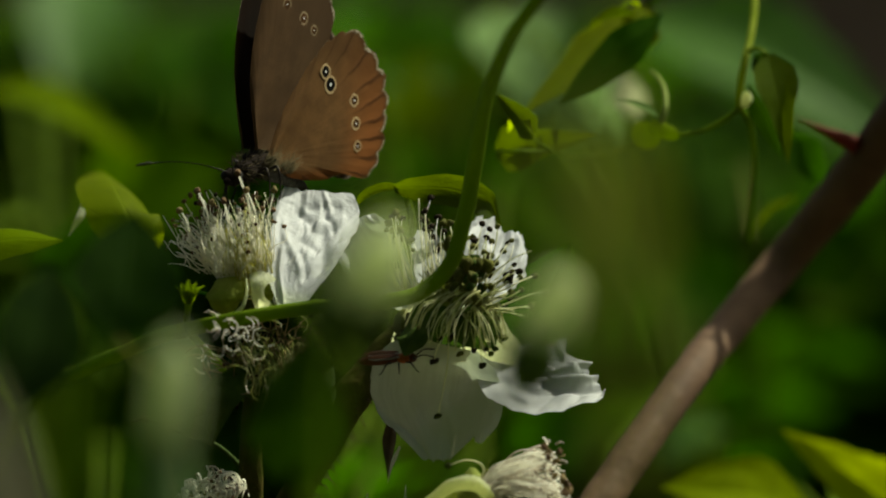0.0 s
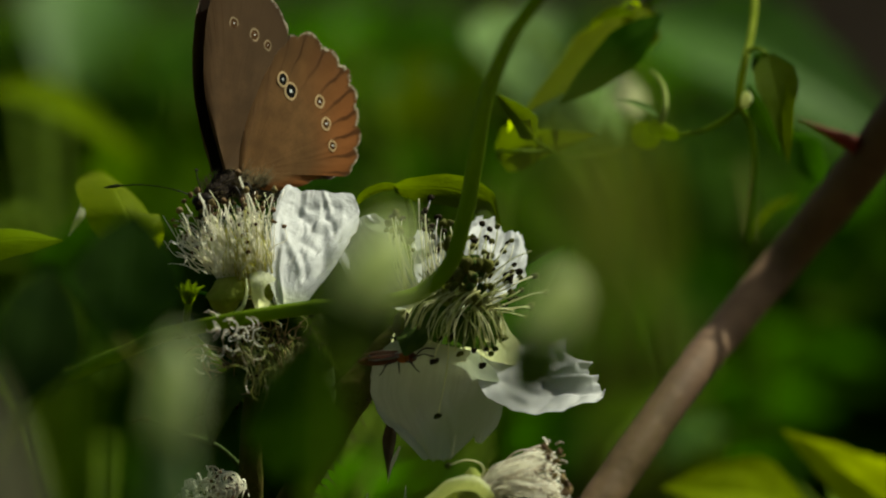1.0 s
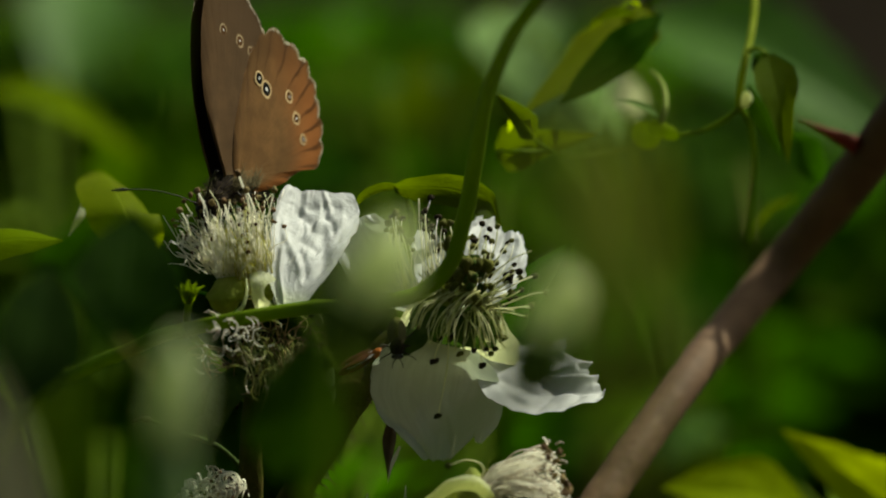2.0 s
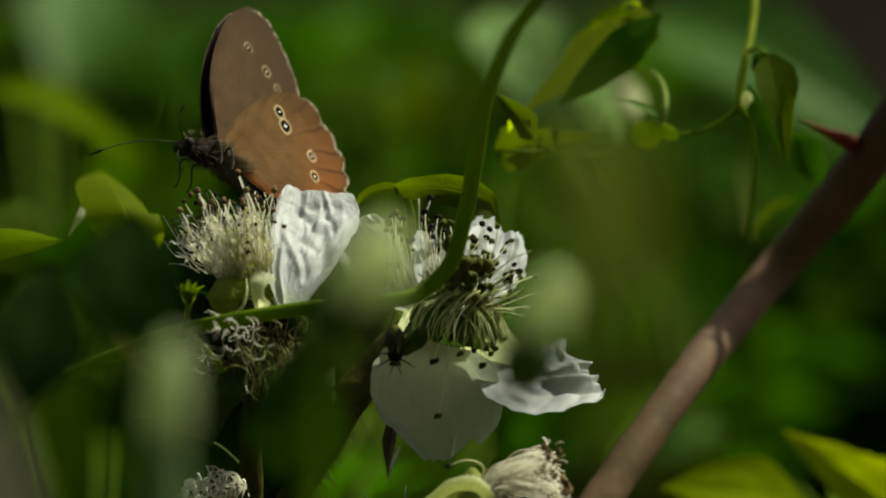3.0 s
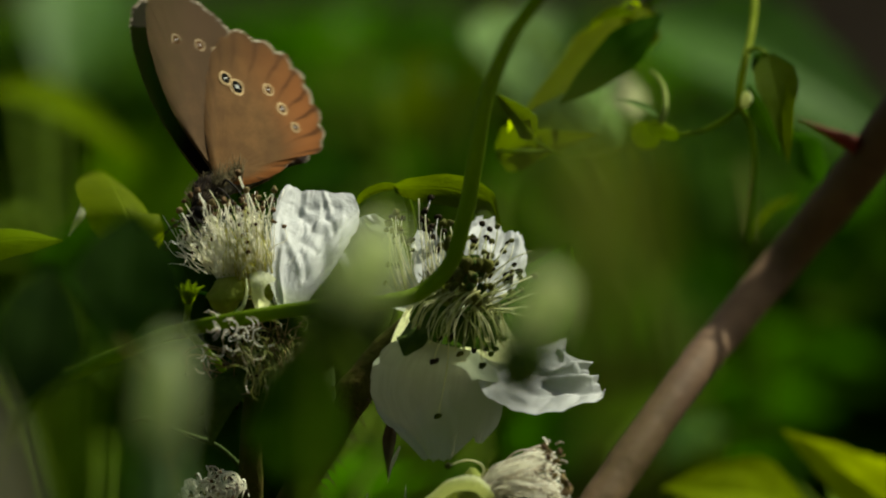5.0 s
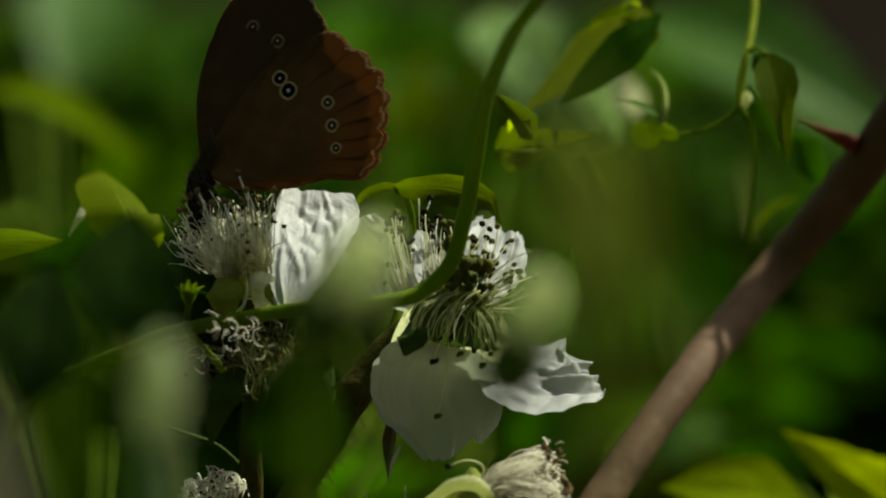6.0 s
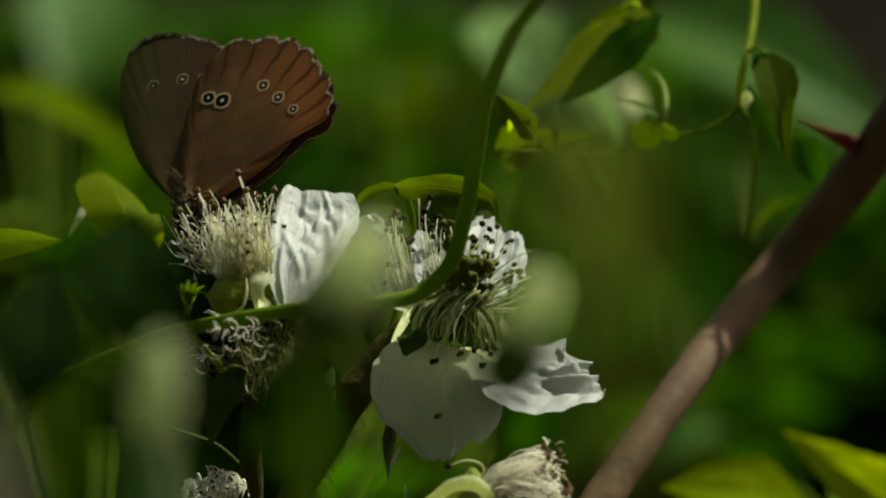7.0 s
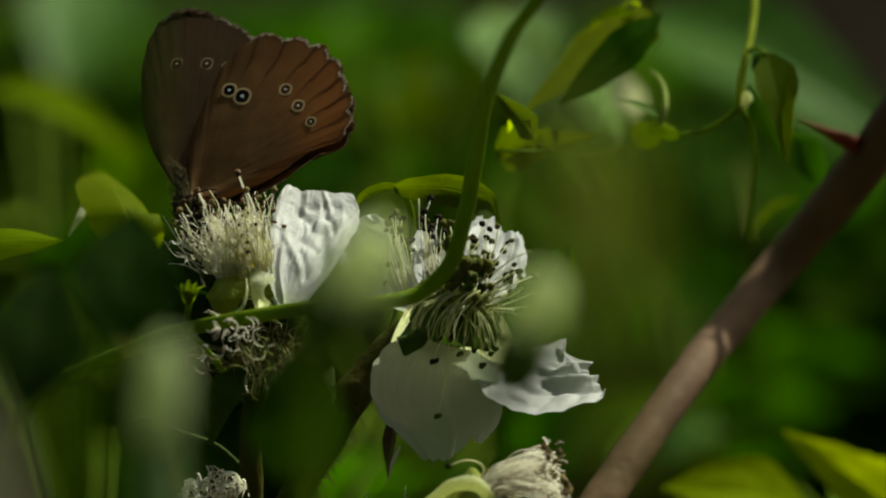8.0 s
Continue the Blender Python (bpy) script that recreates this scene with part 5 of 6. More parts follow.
# ---- blurred plants close to the lens -------------------------------------
def near_plants():
    made = []
    s = thing("budding_stem", (-0.008, -0.29, 0), "slender stem with downy pale green buds", "bramble")
    g = Geo()
    tube(g, [(-0.008, -0.29, -0.02), (-0.01, -0.29, 0.5), at(600, 1100, -0.18), at(575, 720, -0.18), at(590, 590, -0.18)], [0.0012, 0.001, 0.0009, 0.0008, 0.0007], 8, 30)
    part("stem", g, VINE, s)
    g = Geo()
    tube(g, [at(600, 1100, -0.18), at(780, 800, -0.18), at(900, 690, -0.18), at(925, 640, -0.18)], [0.0008, 0.0006], 8, 20)
    part("stem", g, VINE, s)
    for u, v, lean, big, d in ((646, 502, 0.60, 0.92, -0.16), (970, 568, 0.35, 0.74, -0.15)):
        q = at(u, v, d)
        ax = Vector((lean, 0, 1)).normalized()
        o = Vector((0, 1, 0))
        g = Geo()
        ball(g, q, (o.cross(ax) * 0.0031 * big, o * 0.0031 * big, ax * 0.0058 * big), 16, 12, 0, 0.25, 400)
        part("bud", g, BUD, s, "pale downy flower bud")
        g = Geo()
        ball(g, q - ax * 0.0042, (o.cross(ax) * 0.0033, o * 0.0033, ax * 0.0036), 12, 8, 0, 0.1, 500)
        part("calyx", g, SEPAL_DARK, s)
        for k in range(4):
            t = k * 1.6 + 0.4
            r = o.cross(ax) * math.cos(t) + o * math.sin(t)
            g = Geo()
            blade(g, [q - ax * 0.0045 + r * 0.002, q - ax * 0.0025 + r * 0.003, q + r * 0.0031], ax.cross(r), [0.0010, 0.0012, 0.0002], 0.3, 0, 0, nu=4, nv=6)
            part("sepal", g, SEPAL_DARK, s)
    made.append(s)
    s = thing("bud_stalk", (-0.03, -0.2, 0), "downy pale bud on a thin stalk", "bramble")
    g = Geo()
    tube(g, [(-0.03, -0.2, -0.02), (-0.032, -0.2, 0.5), at(300, 1100, -0.16), at(296, 860, -0.16), at(303, 770, -0.16)], [0.0012, 0.0013, 0.0021, 0.0020, 0.0012], 10, 30)
    part("stem", g, STALK_DOWNY, s)
    g = Geo()
    ball(g, at(305, 712, -0.16), ((0.0023, 0, 0), (0, 0.0021, 0), (0.0003, 0, 0.0056)), 14, 12, 0, 0.15, 500)
    part("bud", g, BUD_GREEN, s)
    made.append(s)
    s = thing("grass_tuft", (0.0, -0.4, 0), "pale grass blades with seed heads", "grass")
    for pts, half, mat in (([(1120, 1400, -0.3), (1100, 800, -0.3), (1085, 520, -0.3), (1065, 420, -0.3), (1050, 280, -0.3), (1030, 150, -0.3)], [4, 5, 12, 34, 52, 40, 8], SEPAL),
                           ([(190, 1500, -0.3), (200, 900, -0.3), (214, 500, -0.3), (232, 150, -0.3), (246, -160, -0.3)], [4, 5, 6, 8, 6], LEAF_DARK),
                           ([(20, 1500, -0.2), (15, 960, -0.2), (-14, 780, -0.2), (-50, 640, -0.2)], [26, 40, 30, 4], DRY)):
        g = Geo()
        low = Vector((at(*pts[0]).x, deep(pts[0][2]), -0.01))
        blade(g, [low, low.lerp(at(*pts[0]), 0.6), *[at(*q) for q in pts]], (1, 0.3, 0), [half[0] * STEP * 0.5, half[0] * STEP * 0.7, *[h * STEP for h in half]], 0.3, 0.1, 0.05, 3, 0, 1, 6, 30, 5)
        part("blade", g, mat, s)
    made.append(s)
    s = thing("low_leaf_shoot", (-0.013, -0.1, 0), "dark green leaves on a low shoot in shade", "bramble")
    g = Geo()
    tube(g, [(-0.013, -0.1, -0.02), (-0.014, -0.1, 0.5), at(545, 1000, -0.07), at(535, 800, -0.075)], [0.0012, 0.0008], 8, 20)
    part("stem", g, VINE, s)
    add_leaf(s, at(512, 870, -0.075), at(540, 600, -0.075), 84 * STEP, (0.1, -1, 0.1), "oval", LEAF_DEEP, 0.08, 0.1, 0.1, 0.05, 0.1, 7)
    # two near leaves whose blackish colour stands for shade left of the spray
    add_leaf(s, at(212, 606, -0.07), at(238, 378, -0.065), 92 * STEP, (0.0, -1, -0.3), "oval", LEAF_SHADED, 0.06, 0.1, 0.1, 0.05, 0.1, 8)
    add_leaf(s, at(40, 720, -0.075), at(92, 470, -0.07), 74 * STEP, (0.1, -1, -0.3), "oval", LEAF_SHADED, 0.06, 0.1, 0.1, 0.05, 0.1, 9)
    g = Geo()
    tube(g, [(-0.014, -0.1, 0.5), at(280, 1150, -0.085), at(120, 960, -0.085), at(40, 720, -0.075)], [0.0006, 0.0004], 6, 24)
    part("leaf_stalk", g, LEAF_SHADED, s)
    g = Geo()
    tube(g, [(-0.014, -0.1, 0.5), at(330, 1150, -0.08), at(322, 900, -0.085), at(290, 720, -0.08), at(212, 604, -0.07)], [0.0006, 0.0004], 6, 24)
    part("leaf_stalk", g, STALK, s)
    made.append(s)
    return made


# ---- butterfly ------------------------------------------------------------
def outline_wing(name, ctrl, root, side, under, spots, parent, label, lift=0.0, pleats=0.0, scallop=0.0, spot_rim=None):
    """A wing as two sheets, underside and upperside, joined at the margin; ctrl: its outline from the root round and back, in steps."""
    count, rings = 220, 16
    line = smooth([Vector((*q, 0)) for q in ctrl], count)
    g = Geo()
    c = Vector((*root, 0))
    out = -1 if side == "left" else 1

    def place(i, k, sheet):
        e = line[i] - c
        s = i / count
        r = k / rings
        edge = 1 + scallop * (abs(math.sin(s * math.pi * 17 + 1.5 * noise.noise(Vector((s * 9, 7, 2))))) - 0.6) * min(1, max(0, (0.9 - abs(2 * s - 1)) * 4)) + 0.016 * noise.noise(Vector((s * 210, 3, 1)))
        q = c + e * (r * edge)
        camber = 10 * math.sin(math.pi * min(r, 1)) * 0.5 + pleats * math.sin(s * 2 * math.pi * 19) * r ** 3
        y = (camber + lift + (0.9 if sheet == 0 else -0.9) * (1 - 0.75 * r)) * out
        return Vector((q.x, y, q.y)) * STEP

    for sheet in (0, 1):
        rows = [[place(i, k, sheet) for i in range(count + 1)] for k in range(rings + 1)]
        uvs = [[(i / count, k / rings) for i in range(count + 1)] for k in range(rings + 1)]
        if (sheet == 0) == (out < 0):
            g.grid(rows, uvs, sheet)
        else:
            g.grid([r[::-1] for r in rows], [r[::-1] for r in uvs], sheet)
    wing = part(name, g, [under, UPPER], parent, label, local=True)
    for a, b, r, inner, dot in spots:
        s = Geo()
        e = (Vector((a, b, 0)) - c).length
        y = (0.5 * 10 * math.sin(math.pi * min(1, e / 330)) + lift + 1.6) * out
        for radius, slot, rise in ((r, 0, 0), (inner, 1, 0.2), (dot, 2, 0.4)):
            ring = [Vector((a + radius * q * (math.cos(t) + 0.06 * math.sin(3 * t)), y + rise * out * (1 if q else 1.1), b + radius * q * math.sin(t))) * STEP
                    for q in (0, 0.7, 1.0) for t in (2 * math.pi * j / 18 for j in range(18))]
            rows = [ring[0:18], ring[18:36], ring[36:54]]
            s.grid(rows if out > 0 else [x[::-1] for x in rows], None, slot, wrap=True)
        part("eyespot", s, [spot_rim, PUPIL if r > 14 else PUPIL_BROWN, GLINT], wing, "cream-ringed black eyespot with white centre", local=True)
    return wing


def butterfly():
    b = thing("butterfly", (0, 0, 0), "brown butterfly with cream-ringed eyespots feeding on a flower", "butterfly")
    ORIGIN[b] = Vector((0, 0, 0))
    fore = [(0, 0), (-14, 36), (-31, 76), (-44, 120), (-49, 175), (-46, 228), (-36, 280), (-20, 320), (4, 352), (32, 367), (62, 366), (86, 354), (112, 336), (140, 311), (163, 284), (164, 245), (150, 180), (110, 84), (60, 8)]
    hind = [(4, -2), (8, 40), (20, 92), (40, 144), (68, 196), (100, 242), (132, 270), (166, 286), (204, 278), (240, 263), (274, 242), (292, 217), (303, 190), (306, 162), (312, 138), (310, 106), (302, 76), (276, 50), (240, 48), (205, 30), (160, 8), (110, -8), (60, -16), (30, -10)]
    fore = [(1.03 * a, 1.03 * b) for a, b in fore]
    hind = [(1.025 * a, 1.025 * b) for a, b in hind]
    fs = ((24, 270.2, 12, 8.6, 1.7), (77.7, 257.6, 12.5, 9, 1.7), (112.4, 243.6, 10, 7, 1.0))
    hs = ((106.6, 193.4, 14.5, 10.6, 2.3), (128.4, 176.3, 17, 12.8, 3.4), (206.5, 173.3, 12.5, 8.6, 2.0), (225.2, 135.9, 12.5, 8.8, 2.2), (243.6, 99.2, 10.5, 7.2, 1.8))
    wings = {}
    for side in ("left", "right"):
        wings["fore_" + side] = outline_wing("forewing", fore, (2, 4), side, UNDER_FORE, fs, b, "brown forewing with faint eyespots", -9.0, 0.15, 0.012, RING_FAINT)
        wings["hind_" + side] = outline_wing("hindwing", hind, (22, 4), side, UNDER_HIND, hs, b, "brown hindwing with pale fringe", -4.0, 0.4, 0.034, RING)

    nod = rot("Y", -25)
    antennae = []

    def tip_down(g):
        g.v = [nod @ Vector(q) for q in g.v]

    def lump(name, mat, items, label=""):
        g = Geo()
        for (x, y, z), (rx, ry, rz) in items:
            ball(g, Vector((x, y, z)) * STEP, ((rx * STEP, 0, 0), (0, ry * STEP, 0), (0, 0, rz * STEP)), 14, 10, 0, 0.14, 1800)
        tip_down(g)
        return part(name, g, mat, b, label, local=True)

    lump("thorax", FUR, [((-10, 0, -14), (44, 22, 25)), ((-42, 0, -22), (30, 20, 21))], "dark furry thorax")
    g = Geo()
    rng = random.Random(3)
    for i in range(260):
        d = Vector((rng.gauss(0, 1), rng.gauss(0, 1), rng.gauss(0, 1))).normalized()
        q = Vector((-24 + 52 * d.x, 22 * d.y, -17 + 24 * d.z))
        w = (d + Vector((0.9, 0, 0))).normalized() * rng.uniform(10, 20)
        tube(g, [q * STEP, (q + w * 0.6) * STEP, (q + w) * STEP], [0.8 * STEP, 0.25 * STEP], 3, 2)
    tip_down(g)
    for i in range(300):
        x, y = rng.uniform(-14, 70), rng.choice((-1, 1)) * rng.uniform(22, 27)
        q = Vector((x, y, -22 + abs(x) * 0.15 + rng.uniform(-8, 16)))
        w = Vector((rng.uniform(0.1, 1.0), math.copysign(0.12, y), rng.uniform(0.3, 1.0))).normalized() * rng.uniform(14, 40)
        tube(g, [q * STEP, (q + w * 0.55) * STEP, (q + w + Vector((3, 0, 0))) * STEP], [0.8 * STEP, 0.5 * STEP, 0.15 * STEP], 3, 3)
    tagged(part("fur", g, FUR_OLIVE, b, "fine olive-brown hairs", local=True), kind="stuff")
    lump("head", FUR, [((-82, 0, -30), (18, 17, 17)), ((-96, 0, -36), (10, 8, 8))])
    for y in (-1, 1):
        g = Geo()
        round_ball(g, Vector((-85, 13 * y, -27)) * STEP, 9.5 * STEP, 0, 12, 8)
        tip_down(g) or part("eye", g, EYE_BLACK, b, local=True)
        g = Geo()
        tube(g, [Vector(q) * STEP for q in ((-88, 6 * y, -20), (-115, 32 * y, 10), (-150, 66 * y, 36), (-182, 98 * y, 50))], [1.3 * STEP, 1.1 * STEP, 1.1 * STEP, 1.4 * STEP], 6, 20)
        tube(g, [Vector(q) * STEP for q in ((-174, 90 * y, 47), (-182, 98 * y, 50), (-196, 112 * y, 54))], [1.4 * STEP, 3.2 * STEP, 3.0 * STEP, 1.2 * STEP], 7, 8)
        tip_down(g)
        antennae.append((part("antenna", g, LEG, b, local=True), nod @ (Vector((-88, 6 * y, -20)) * STEP)))
    g = Geo()
    rows = []
    for k in range(41):
        x, r = 20 + k * 3.4, (17 - k * 0.22) * min(1, (41 - k) / 6) * (1 + 0.05 * math.cos(k * 2 * math.pi / 4.5))
        rows.append([Vector((x, r * math.cos(j * math.pi / 7), -20 + k * 0.25 + r * math.sin(j * math.pi / 7))) * STEP for j in range(14)])
    g.grid(rows, None, 0, wrap=True)
    part("abdomen", g, FUR_GREY, b, "grey-brown ringed abdomen", local=True)
    g = Geo()
    tube(g, [Vector(q) * STEP for q in ((-100, 0, -38), (-106, 0, -62), (-92, 2, -84))], [1.6 * STEP, 1.1 * STEP], 6, 8)
    tip_down(g) or part("proboscis", g, LEG, b, local=True)
    for x in (-30, 2):
        for y in (-1, 1):
            g = Geo()
            tube(g, [Vector(q) * STEP for q in ((x, 14 * y, -30), (x - 8, 42 * y, -20), (x - 14, 50 * y, -62), (x - 24, 54 * y, -78))], [3 * STEP, 2.2 * STEP, 1.5 * STEP, 1.2 * STEP], 6, 12)
            tip_down(g) or part("leg", g, LEG, b, local=True)
    return b, wings, antennae


def rot(axis, degrees):
    return Matrix.Rotation(radians(degrees), 4, axis)


# ---- small insects --------------------------------------------------------
def insect(name, label, category, size, body, case, membrane, narrow, wing_long, cover=None):
    """Head along +x, back along +z; size in metres from head to tail."""
    i = thing(name, (0, 0, 0), label, category)
    ORIGIN[i] = Vector((0, 0, 0))

    def lump(part_name, mat, x, z, rx, ry, rz):
        g = Geo()
        ball(g, Vector((x, 0, z)) * size, ((rx * size, 0, 0), (0, ry * size, 0), (0, 0, rz * size)), 12, 8, 0, 0.06, 2500)
        return part(part_name, g, mat, i, local=True)

    lump("head", body, 0.43, 0.11, 0.075, 0.085 * narrow, 0.07)
    lump("thorax", case, 0.28, 0.12, 0.11, 0.11 * narrow, 0.085)
    lump("abdomen", body, -0.12, 0.11, 0.34, 0.115 * narrow, 0.08)
    wings = []
    for y in (-1, 1):
        g = Geo()
        tube(g, [Vector(q) * size for q in ((0.48, 0.03 * y, 0.13), (0.62, 0.10 * y, 0.2), (0.8, 0.16 * y, 0.16))], [0.013 * size, 0.011 * size, 0.013 * size], 5, 8)
        part("antenna", g, LEG, i, local=True)
        g = Geo()
        round_ball(g, Vector((0.455, 0.065 * narrow * y, 0.13)) * size, 0.03 * size, 0, 8, 6)
        part("eye", g, CHITIN, i, local=True)
        for x, dx in ((0.32, 0.16), (0.2, 0.0), (0.08, -0.16)):
            g = Geo()
            tube(g, [Vector(q) * size for q in ((x, 0.07 * y, 0.08), (x + dx * 0.5, 0.2 * y, 0.12), (x + dx, 0.28 * y, 0.02), (x + dx * 1.3, 0.33 * y, 0.0))], [0.018 * size, 0.016 * size, 0.010 * size, 0.007 * size], 5, 9)
            part("leg", g, LEG, i, local=True)
        g = Geo()
        blade(g, [Vector((0, 0, 0)), Vector((-0.3, 0.02 * y, 0.01)) * size, Vector((-wing_long, 0.03 * y, 0)) * size], (0, 1, 0), [q * size for q in (0.04, 0.09, 0.11, 0.1, 0.03)], 0.1, 0, 0.03, nu=6, nv=12)
        w = part("wing", g, membrane, i, local=True)
        w.location = Vector((0.22, 0.05 * y, 0.17)) * size
        wings.append(w)
        g = Geo()
        blade(g, [Vector((0, 0, 0)), Vector((-0.28, 0.02 * y, 0.012)) * size, Vector((-0.56, 0.01 * y, -0.01)) * size], (0, 1, 0), [q * size for q in (0.03, 0.075, 0.08, 0.07, 0.02)], -0.4, 0, 0, nu=6, nv=10)
        w = part("wing_case", g, cover or case, i, local=True)
        w.location = Vector((0.21, 0.055 * y, 0.225)) * size
        wings.append(w)
    return i, wings


def sawfly(size):
    """A stout black insect, head along +x, with a narrow waist, a round downy abdomen and short smoky wings."""
    i = thing("sawfly", (0, 0, 0), "stout black sawfly with smoky wings on a petal", "insect")
    ORIGIN[i] = Vector((0, 0, 0))
    for name, mat, x, r, lump in (("head", CHITIN, 0.40, (0.08, 0.13, 0.10), 0.06), ("thorax", FUR, 0.20, (0.19, 0.18, 0.16), 0.12), ("waist", CHITIN, -0.02, (0.06, 0.05, 0.05), 0.0), ("abdomen", CARPEL_OLD, -0.27, (0.25, 0.165, 0.14), 0.10)):
        g = Geo()
        ball(g, Vector((x, 0, 0.17)) * size, ((r[0] * size, 0, 0), (0, r[1] * size, 0), (0, 0, r[2] * size)), 14, 10, 0, lump, 2600)
        part(name, g, mat, i, local=True)
    for y in (-1, 1):
        g = Geo()
        round_ball(g, Vector((0.42, 0.095 * y, 0.19)) * size, 0.05 * size, 0, 8, 6)
        part("eye", g, EYE_BLACK, i, local=True)
        g = Geo()
        tube(g, [Vector(q) * size for q in ((0.46, 0.04 * y, 0.2), (0.56, 0.10 * y, 0.24), (0.68, 0.13 * y, 0.18))], [0.012 * size, 0.012 * size, 0.008 * size], 5, 8)
        part("antenna", g, LEG, i, local=True)
        for x, dx in ((0.30, 0.14), (0.18, -0.02), (0.06, -0.18)):
            g = Geo()
            tube(g, [Vector(q) * size for q in ((x, 0.10 * y, 0.12), (x + dx * 0.5, 0.24 * y, 0.18), (x + dx, 0.36 * y, 0.06), (x + dx * 1.5, 0.44 * y, 0.0))], [0.024 * size, 0.020 * size, 0.013 * size, 0.008 * size], 6, 10)
            part("leg", g, LEG, i, local=True)
        g = Geo()
        blade(g, [Vector((0.16, 0.08 * y, 0.33)) * size, Vector((-0.14, 0.13 * y, 0.33)) * size, Vector((-0.44, 0.11 * y, 0.28)) * size], (0, 1, 0), [q * size for q in (0.03, 0.08, 0.10, 0.09, 0.02)], 0.1, 0, 0.03, nu=6, nv=12)
        part("wing", g, SMOKE, i, local=True)
    return i


def heading(u, v, d, angle, lean=0.0):
    """A pose on a surface that faces the camera: head towards the angle in the picture's plane, back towards the camera; lean turns the back upwards."""
    x = Vector((math.cos(radians(angle)), 0, math.sin(radians(angle))))
    z = Vector((0, -1, 0))
    m = Matrix((x, z.cross(x), z)).transposed().to_4x4()
    return Matrix.Translation(at(u, v, d)) @ m @ rot("X", lean)


# ---- building -------------------------------------------------------------
ground()
fence()
hedge()
bounce_hedge()
background_plants()
SPRAY = bramble_spray()
CLIMBER = climber()
TWINER = twiner()
CANE_THING = cane()
NEAR = near_plants()
BUTTERFLY, WINGS, ANTENNAE = butterfly()
BEETLE, BEETLE_WINGS = insect("soldier_beetle", "orange-red soldier beetle on the flower, later taking off", "beetle", 0.0068, COVER, ORANGE, CLEAR, 0.9, 0.5, COVER)
FLYER, FLYER_WINGS = insect("soldier_beetle", "orange soldier beetle in flight with spread wings", "beetle", 0.0078, ORANGE, ORANGE, CLEAR, 0.9, 0.75, COVER)
BUG = sawfly(0.0047)
BEE, BEE_WINGS = insect("fly", "small dark fly passing in flight", "fly", 0.006, CHITIN, CHITIN, CLEAR, 1.6, 0.7)


# ---- what moves -----------------------------------------------------------
# seconds, yaw, roll, pitch of the near wings' plane, bearing of the wing root, swing and slide of the forewings, wing opening
ROOTS = 21 * STEP
FLIGHT = [
    (0.0, 53.8, 1.3, 18.3, 475, 274.7, 6.0, -29, 5), (0.1, 53.0, 1.0, 19, 474, 274, 6.2, -28.5, 5), (0.2, 43.0, -0.6, 26.9, 465.7, 255.6, 6.9, -25.5, 5), (0.3, 47.6, -7.9, 25.3, 459.9, 269, 4.4, -32.3, 5),
    (0.4, 49.0, -11.5, 21, 447, 280, 6, -29, 4), (0.5, 49.4, -13.3, 18.8, 442.4, 284.3, 6.2, -27.4, 4), (1.0, 48.8, -7.4, 11.0, 420.6, 306.8, 3.1, -28, 1), (1.5, 57.2, -6.8, 5.8, 418.6, 311, -0.1, -22.4, -1),
    (1.7, 55.5, -8.8, 2.6, 417, 314.8, -1.0, -25.6, -1), (2.3, 68, -11, 16, 414, 312, 0, -15, 1), (2.8, 77.9, -19.2, 30.9, 432, 304, 6, -14, 3), (2.9, 75, -20, 33, 428, 296, 5, -12, 2),
    (3.0, 56.5, -22.7, 45.1, 392.6, 253.4, 2.8, -6.6, -1), (3.1, 48.1, -12.5, 20, 387.7, 275.5, 3.4, -2.9, -1), (3.2, 39.7, -5.1, 16.8, 374.3, 290, 5.1, 1.1, -1), (3.3, 45, -14, 12, 375, 294, 4.6, 0, -1),
    (3.5, 52.0, -20.9, 7.5, 376.3, 298.7, 3.9, -0.9, -2), (4.0, 59.6, -23.9, 0.5, 382.9, 310, 3.7, 6.2, -2), (4.5, 53.4, -32.1, -4.8, 365.8, 320.4, 3.6, 11.4, -2), (4.7, 65.5, -34.8, -1.6, 376.6, 314, 4.1, 19, 2),
    (5.2, 25, -18, 6, 374, 310, 2.5, 8, 4), (5.8, -15.5, -5.7, 14.5, 372, 303.2, -0.1, -3.1, -1), (6.0, -21.2, -4.6, 13.8, 352.6, 301.3, -1, 0, -4), (6.2, -23.0, -8, 1.5, 337, 324, -1, 0, -4),
    (6.5, -22.4, -15.0, -12.0, 327.3, 346.5, -1, 0, -4), (7.0, -19.4, -30.9, -26.4, 321, 362.3, 1.2, -0.5, -4), (7.5, -16.6, -32.8, -28.3, 318.1, 365.5, 1.7, 1.4, -4), (8.0, -11.5, -25.8, -12.4, 325.2, 350.1, 0.9, -1.7, -4)]


def near(t):
    """The butterfly walks from behind the flower's middle to its front edge."""
    f = min(1, max(0, (t - 4.7) / 1.1))
    return 0.002 - 0.0004 * f * f * (3 - 2 * f)


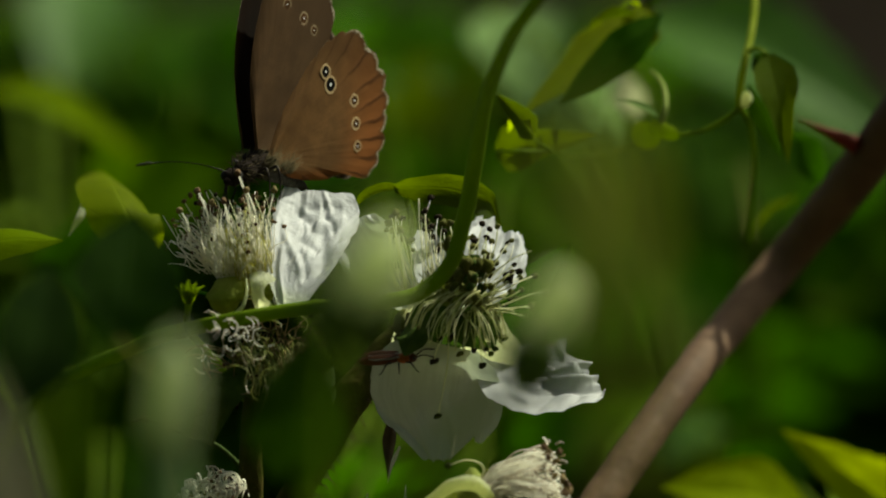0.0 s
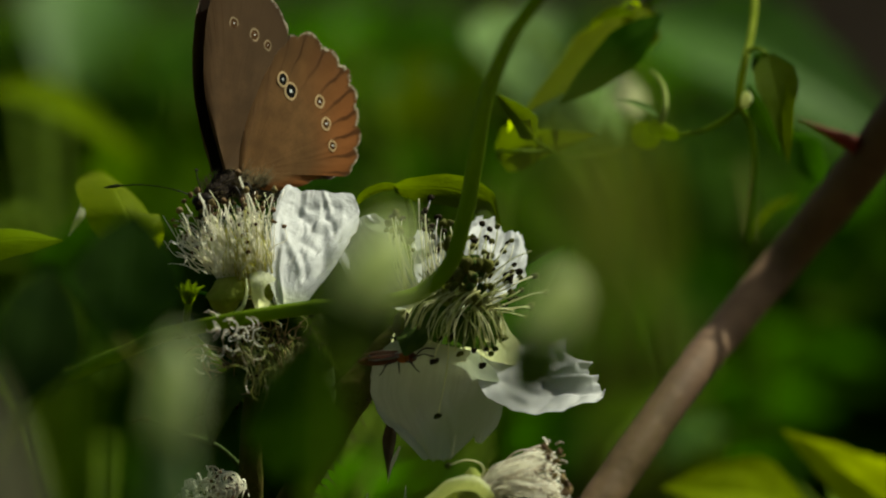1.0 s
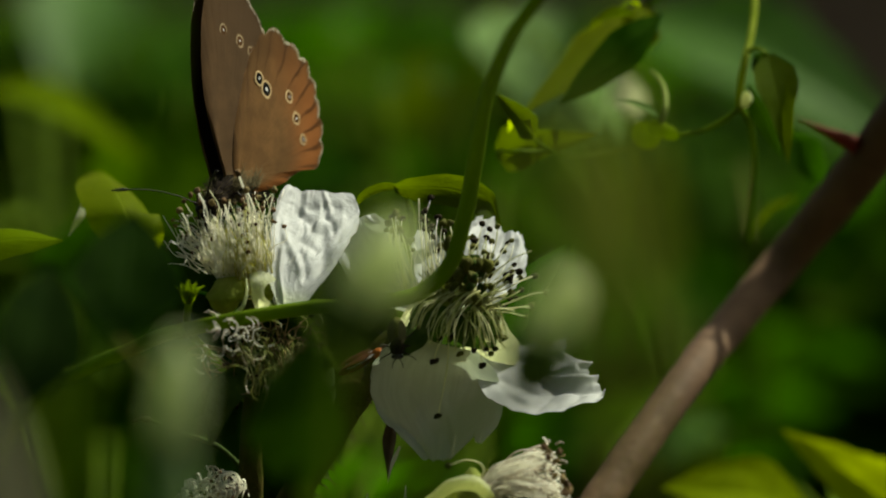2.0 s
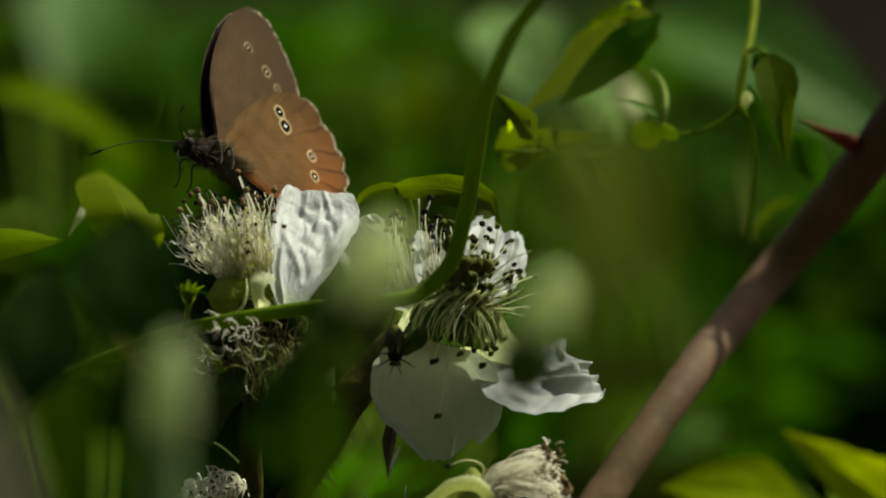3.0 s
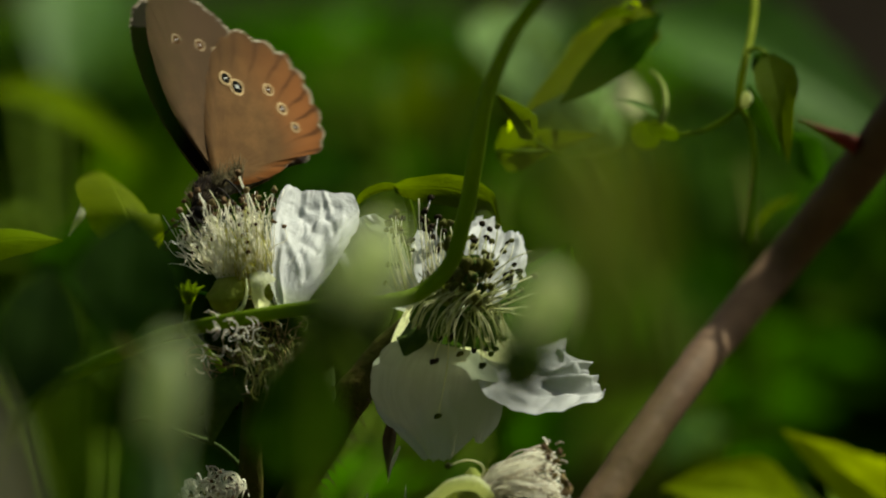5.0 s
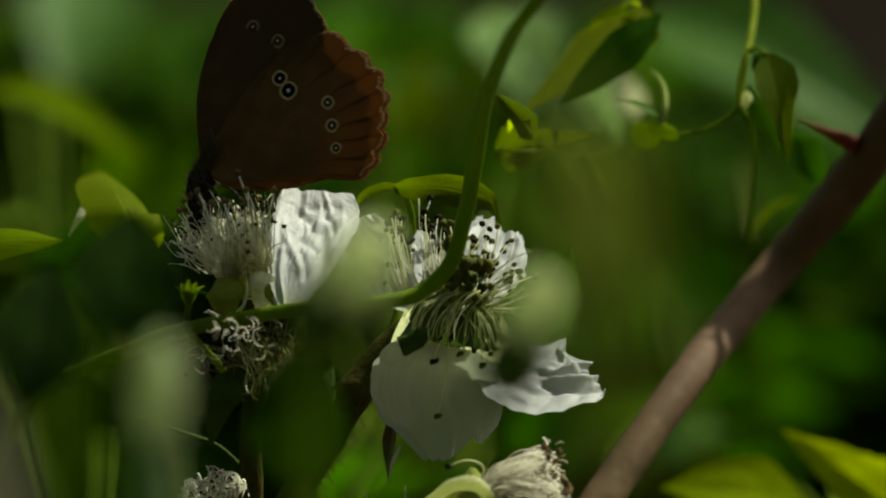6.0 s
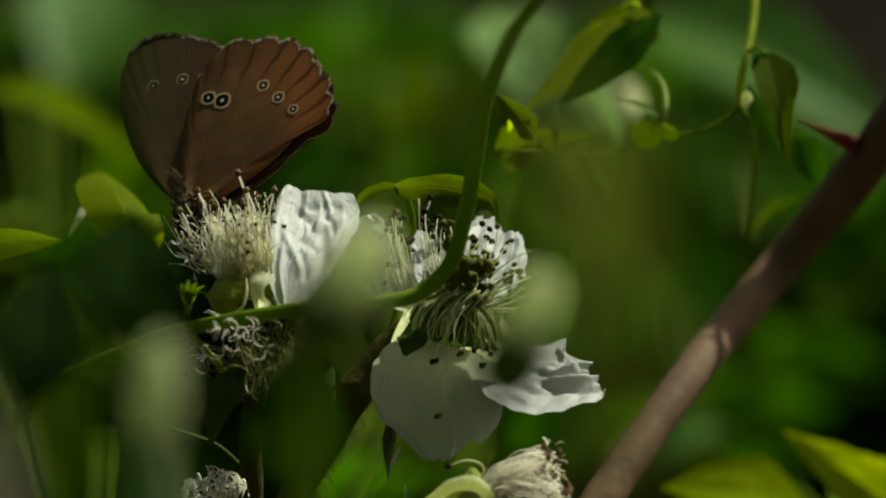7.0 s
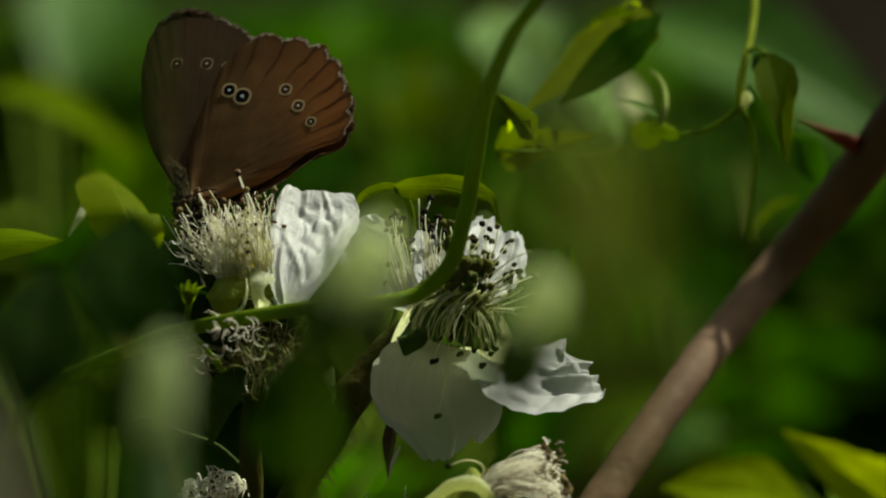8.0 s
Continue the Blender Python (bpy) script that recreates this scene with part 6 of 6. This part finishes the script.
def motions():
    body, parts = [], {k: [] for k in WINGS}
    for t, yaw, roll, pitch, u, v, swing, slide, open_by in FLIGHT:
        plane = rot("Z", yaw) @ rot("X", roll) @ rot("Y", pitch)
        body.append((t, Matrix.Translation(at(u, v, near(t))) @ plane @ rot("X", -open_by / 2) @ Matrix.Translation((0, ROOTS, 0))))
        for side, sign in (("left", 1), ("right", -1)):
            hinge = Matrix.Translation((0, -sign * ROOTS, 0)) @ rot("X", sign * open_by / 2)
            parts["hind_" + side].append((t, hinge))
            parts["fore_" + side].append((t, hinge @ Matrix.Translation((slide * STEP, 0, 0)) @ rot("Y", -swing)))
    walk(BUTTERFLY, body)
    for k in parts:
        walk(WINGS[k], parts[k])
    # it lowers its head and body into the flower as it feeds
    hub = Vector((0, 0, -15)) * STEP
    dip = ((0, 0, 22), (0.5, 0, 20), (1.0, 0, 6), (1.7, 0, 2), (2.8, 0, -18), (3.0, 0, 46), (3.5, 0, 48), (4.7, 0, 44), (5.3, 25, 34), (5.8, 50, 25), (6.0, 60, 25), (6.5, 78, 20), (7.0, 70, 20), (7.5, 70, 20), (8, 80, 20))
    for ob in BUTTERFLY.children:
        if ob not in WINGS.values():
            swing = [q for a, q in ANTENNAE if a == ob]
            rows = []
            for t, f, more in dip:
                m = Matrix.Translation(hub) @ rot("Y", -f) @ Matrix.Translation(-hub)
                if swing:
                    m = m @ Matrix.Translation(swing[0]) @ rot("Y", -more) @ Matrix.Translation(-swing[0])
                rows.append((t, m))
            walk(ob, rows)
    # the soldier beetle sits, walks round behind the open flower, comes out on its far petal and takes off
    walk(BEETLE, [(0, heading(684, 648, -0.004, 4, -65)), (1.0, heading(684, 648, -0.004, 5, -65)), (1.7, heading(686, 648, -0.004, 4, -65)),
                  (2.1, heading(640, 650, 0.004, 40, -60)), (2.6, heading(650, 560, 0.016, 75, -50)), (3.4, heading(820, 520, 0.016, 30, -40)),
                  (4.2, heading(905, 490, 0.018, 45, -40)), (4.4, heading(916, 470, 0.017, 50, -40)), (4.5, heading(922, 462, 0.016, 48, -40)),
                  (4.6, heading(1166, 338, 0.004, 40, -30)), (4.7, heading(1640, 120, 0.0, 35, -30)), (5.2, heading(2600, -300, 0.1, 30, -30)), (8, heading(3400, -500, 0.3, 30, -30))])
    for w, y, wide in zip(BEETLE_WINGS, (-1, -1, 1, 1), (80, 60, 80, 60)):
        p = w.location.copy()
        walk(w, [(0, Matrix.Translation(p)), (4.5, Matrix.Translation(p)), (4.57, Matrix.Translation(p) @ rot("Z", -y * wide)), (8, Matrix.Translation(p) @ rot("Z", -y * wide))])
    walk(FLYER, [(0, heading(420, 1900, 0.01, 110, -30)), (0.5, heading(260, 1050, 0.0, 105, -30)), (0.6, heading(168, 682, 0.0, 105, -30)), (0.7, heading(80, 305, 0.0, 105, -30)),
                 (0.8, heading(-20, -90, 0.0, 105, -30)), (2.0, heading(400, -900, 0.0, 60, -30)), (3.2, heading(1040, -330, 0.0, 10, -30)), (3.3, heading(930, -130, 0.0, 30, -30)),
                 (3.4, heading(808, 8, 0.0, 60, -30)), (3.5, heading(690, -150, 0.0, 100, -30)), (8, heading(-300, -2500, 0.2, 120, -30))])
    for w, y, wide in zip(FLYER_WINGS, (-1, -1, 1, 1), (80, 60, 80, 60)):
        p = w.location.copy()
        walk(w, [(0, Matrix.Translation(p) @ rot("Z", -y * wide)), (8, Matrix.Translation(p) @ rot("Z", -y * wide))])
    walk(BUG, [(0, heading(712, 585, 0.001, -95)), (1.4, heading(710, 588, -0.001, -92)), (1.7, heading(704, 594, -0.005, -88)), (2.8, heading(701, 610, -0.0065, -90)),
               (3.2, heading(698, 622, -0.006, -88)), (3.4, heading(699, 640, -0.0065, -92)), (3.5, heading(697, 650, -0.0064, -100)), (3.6, heading(694, 662, -0.0064, -109)),
               (3.8, heading(686, 672, -0.0064, -152)), (4.0, heading(683, 682, -0.0064, -159)), (4.2, heading(692, 676, -0.0064, -187)), (4.5, heading(717, 678, -0.0064, -118)),
               (4.6, heading(728, 700, -0.0068, -85)), (4.7, heading(756, 742, -0.0078, -53)), (4.9, heading(830, 860, -0.012, -50)), (5.2, heading(960, 1100, -0.02, -50)), (8, heading(1500, 2200, -0.05, -50))])
    walk(BEE, [(0, heading(-900, 700, 0.0, 20)), (2.6, heading(-200, 520, 0.0, 30)), (2.8, heading(4, 368, 0.0, 60)), (2.9, heading(-120, 250, 0.0, 110)), (8, heading(-1500, -800, 0.1, 130))])
    for w, y in zip(BEE_WINGS, (-1, -1, 1, 1)):
        p = w.location.copy()
        walk(w, [(0, Matrix.Translation(p) @ rot("Z", -y * 55)), (8, Matrix.Translation(p) @ rot("Z", -y * 55))])
    # the nearest stems sway a little
    for ob, by in zip(NEAR, (22, 16, 10, 0)):
        if by:
            p = ob.location.copy()
            walk(ob, [(t, pose(p.x - by * k * STEP, p.y, p.z)) for t, k in ((0, 0), (1.0, -0.2), (1.6, -0.5), (3.0, 0.3), (4.5, 0.4), (6.0, 1.2), (6.8, 1.3), (8.0, 0.9))])


motions()
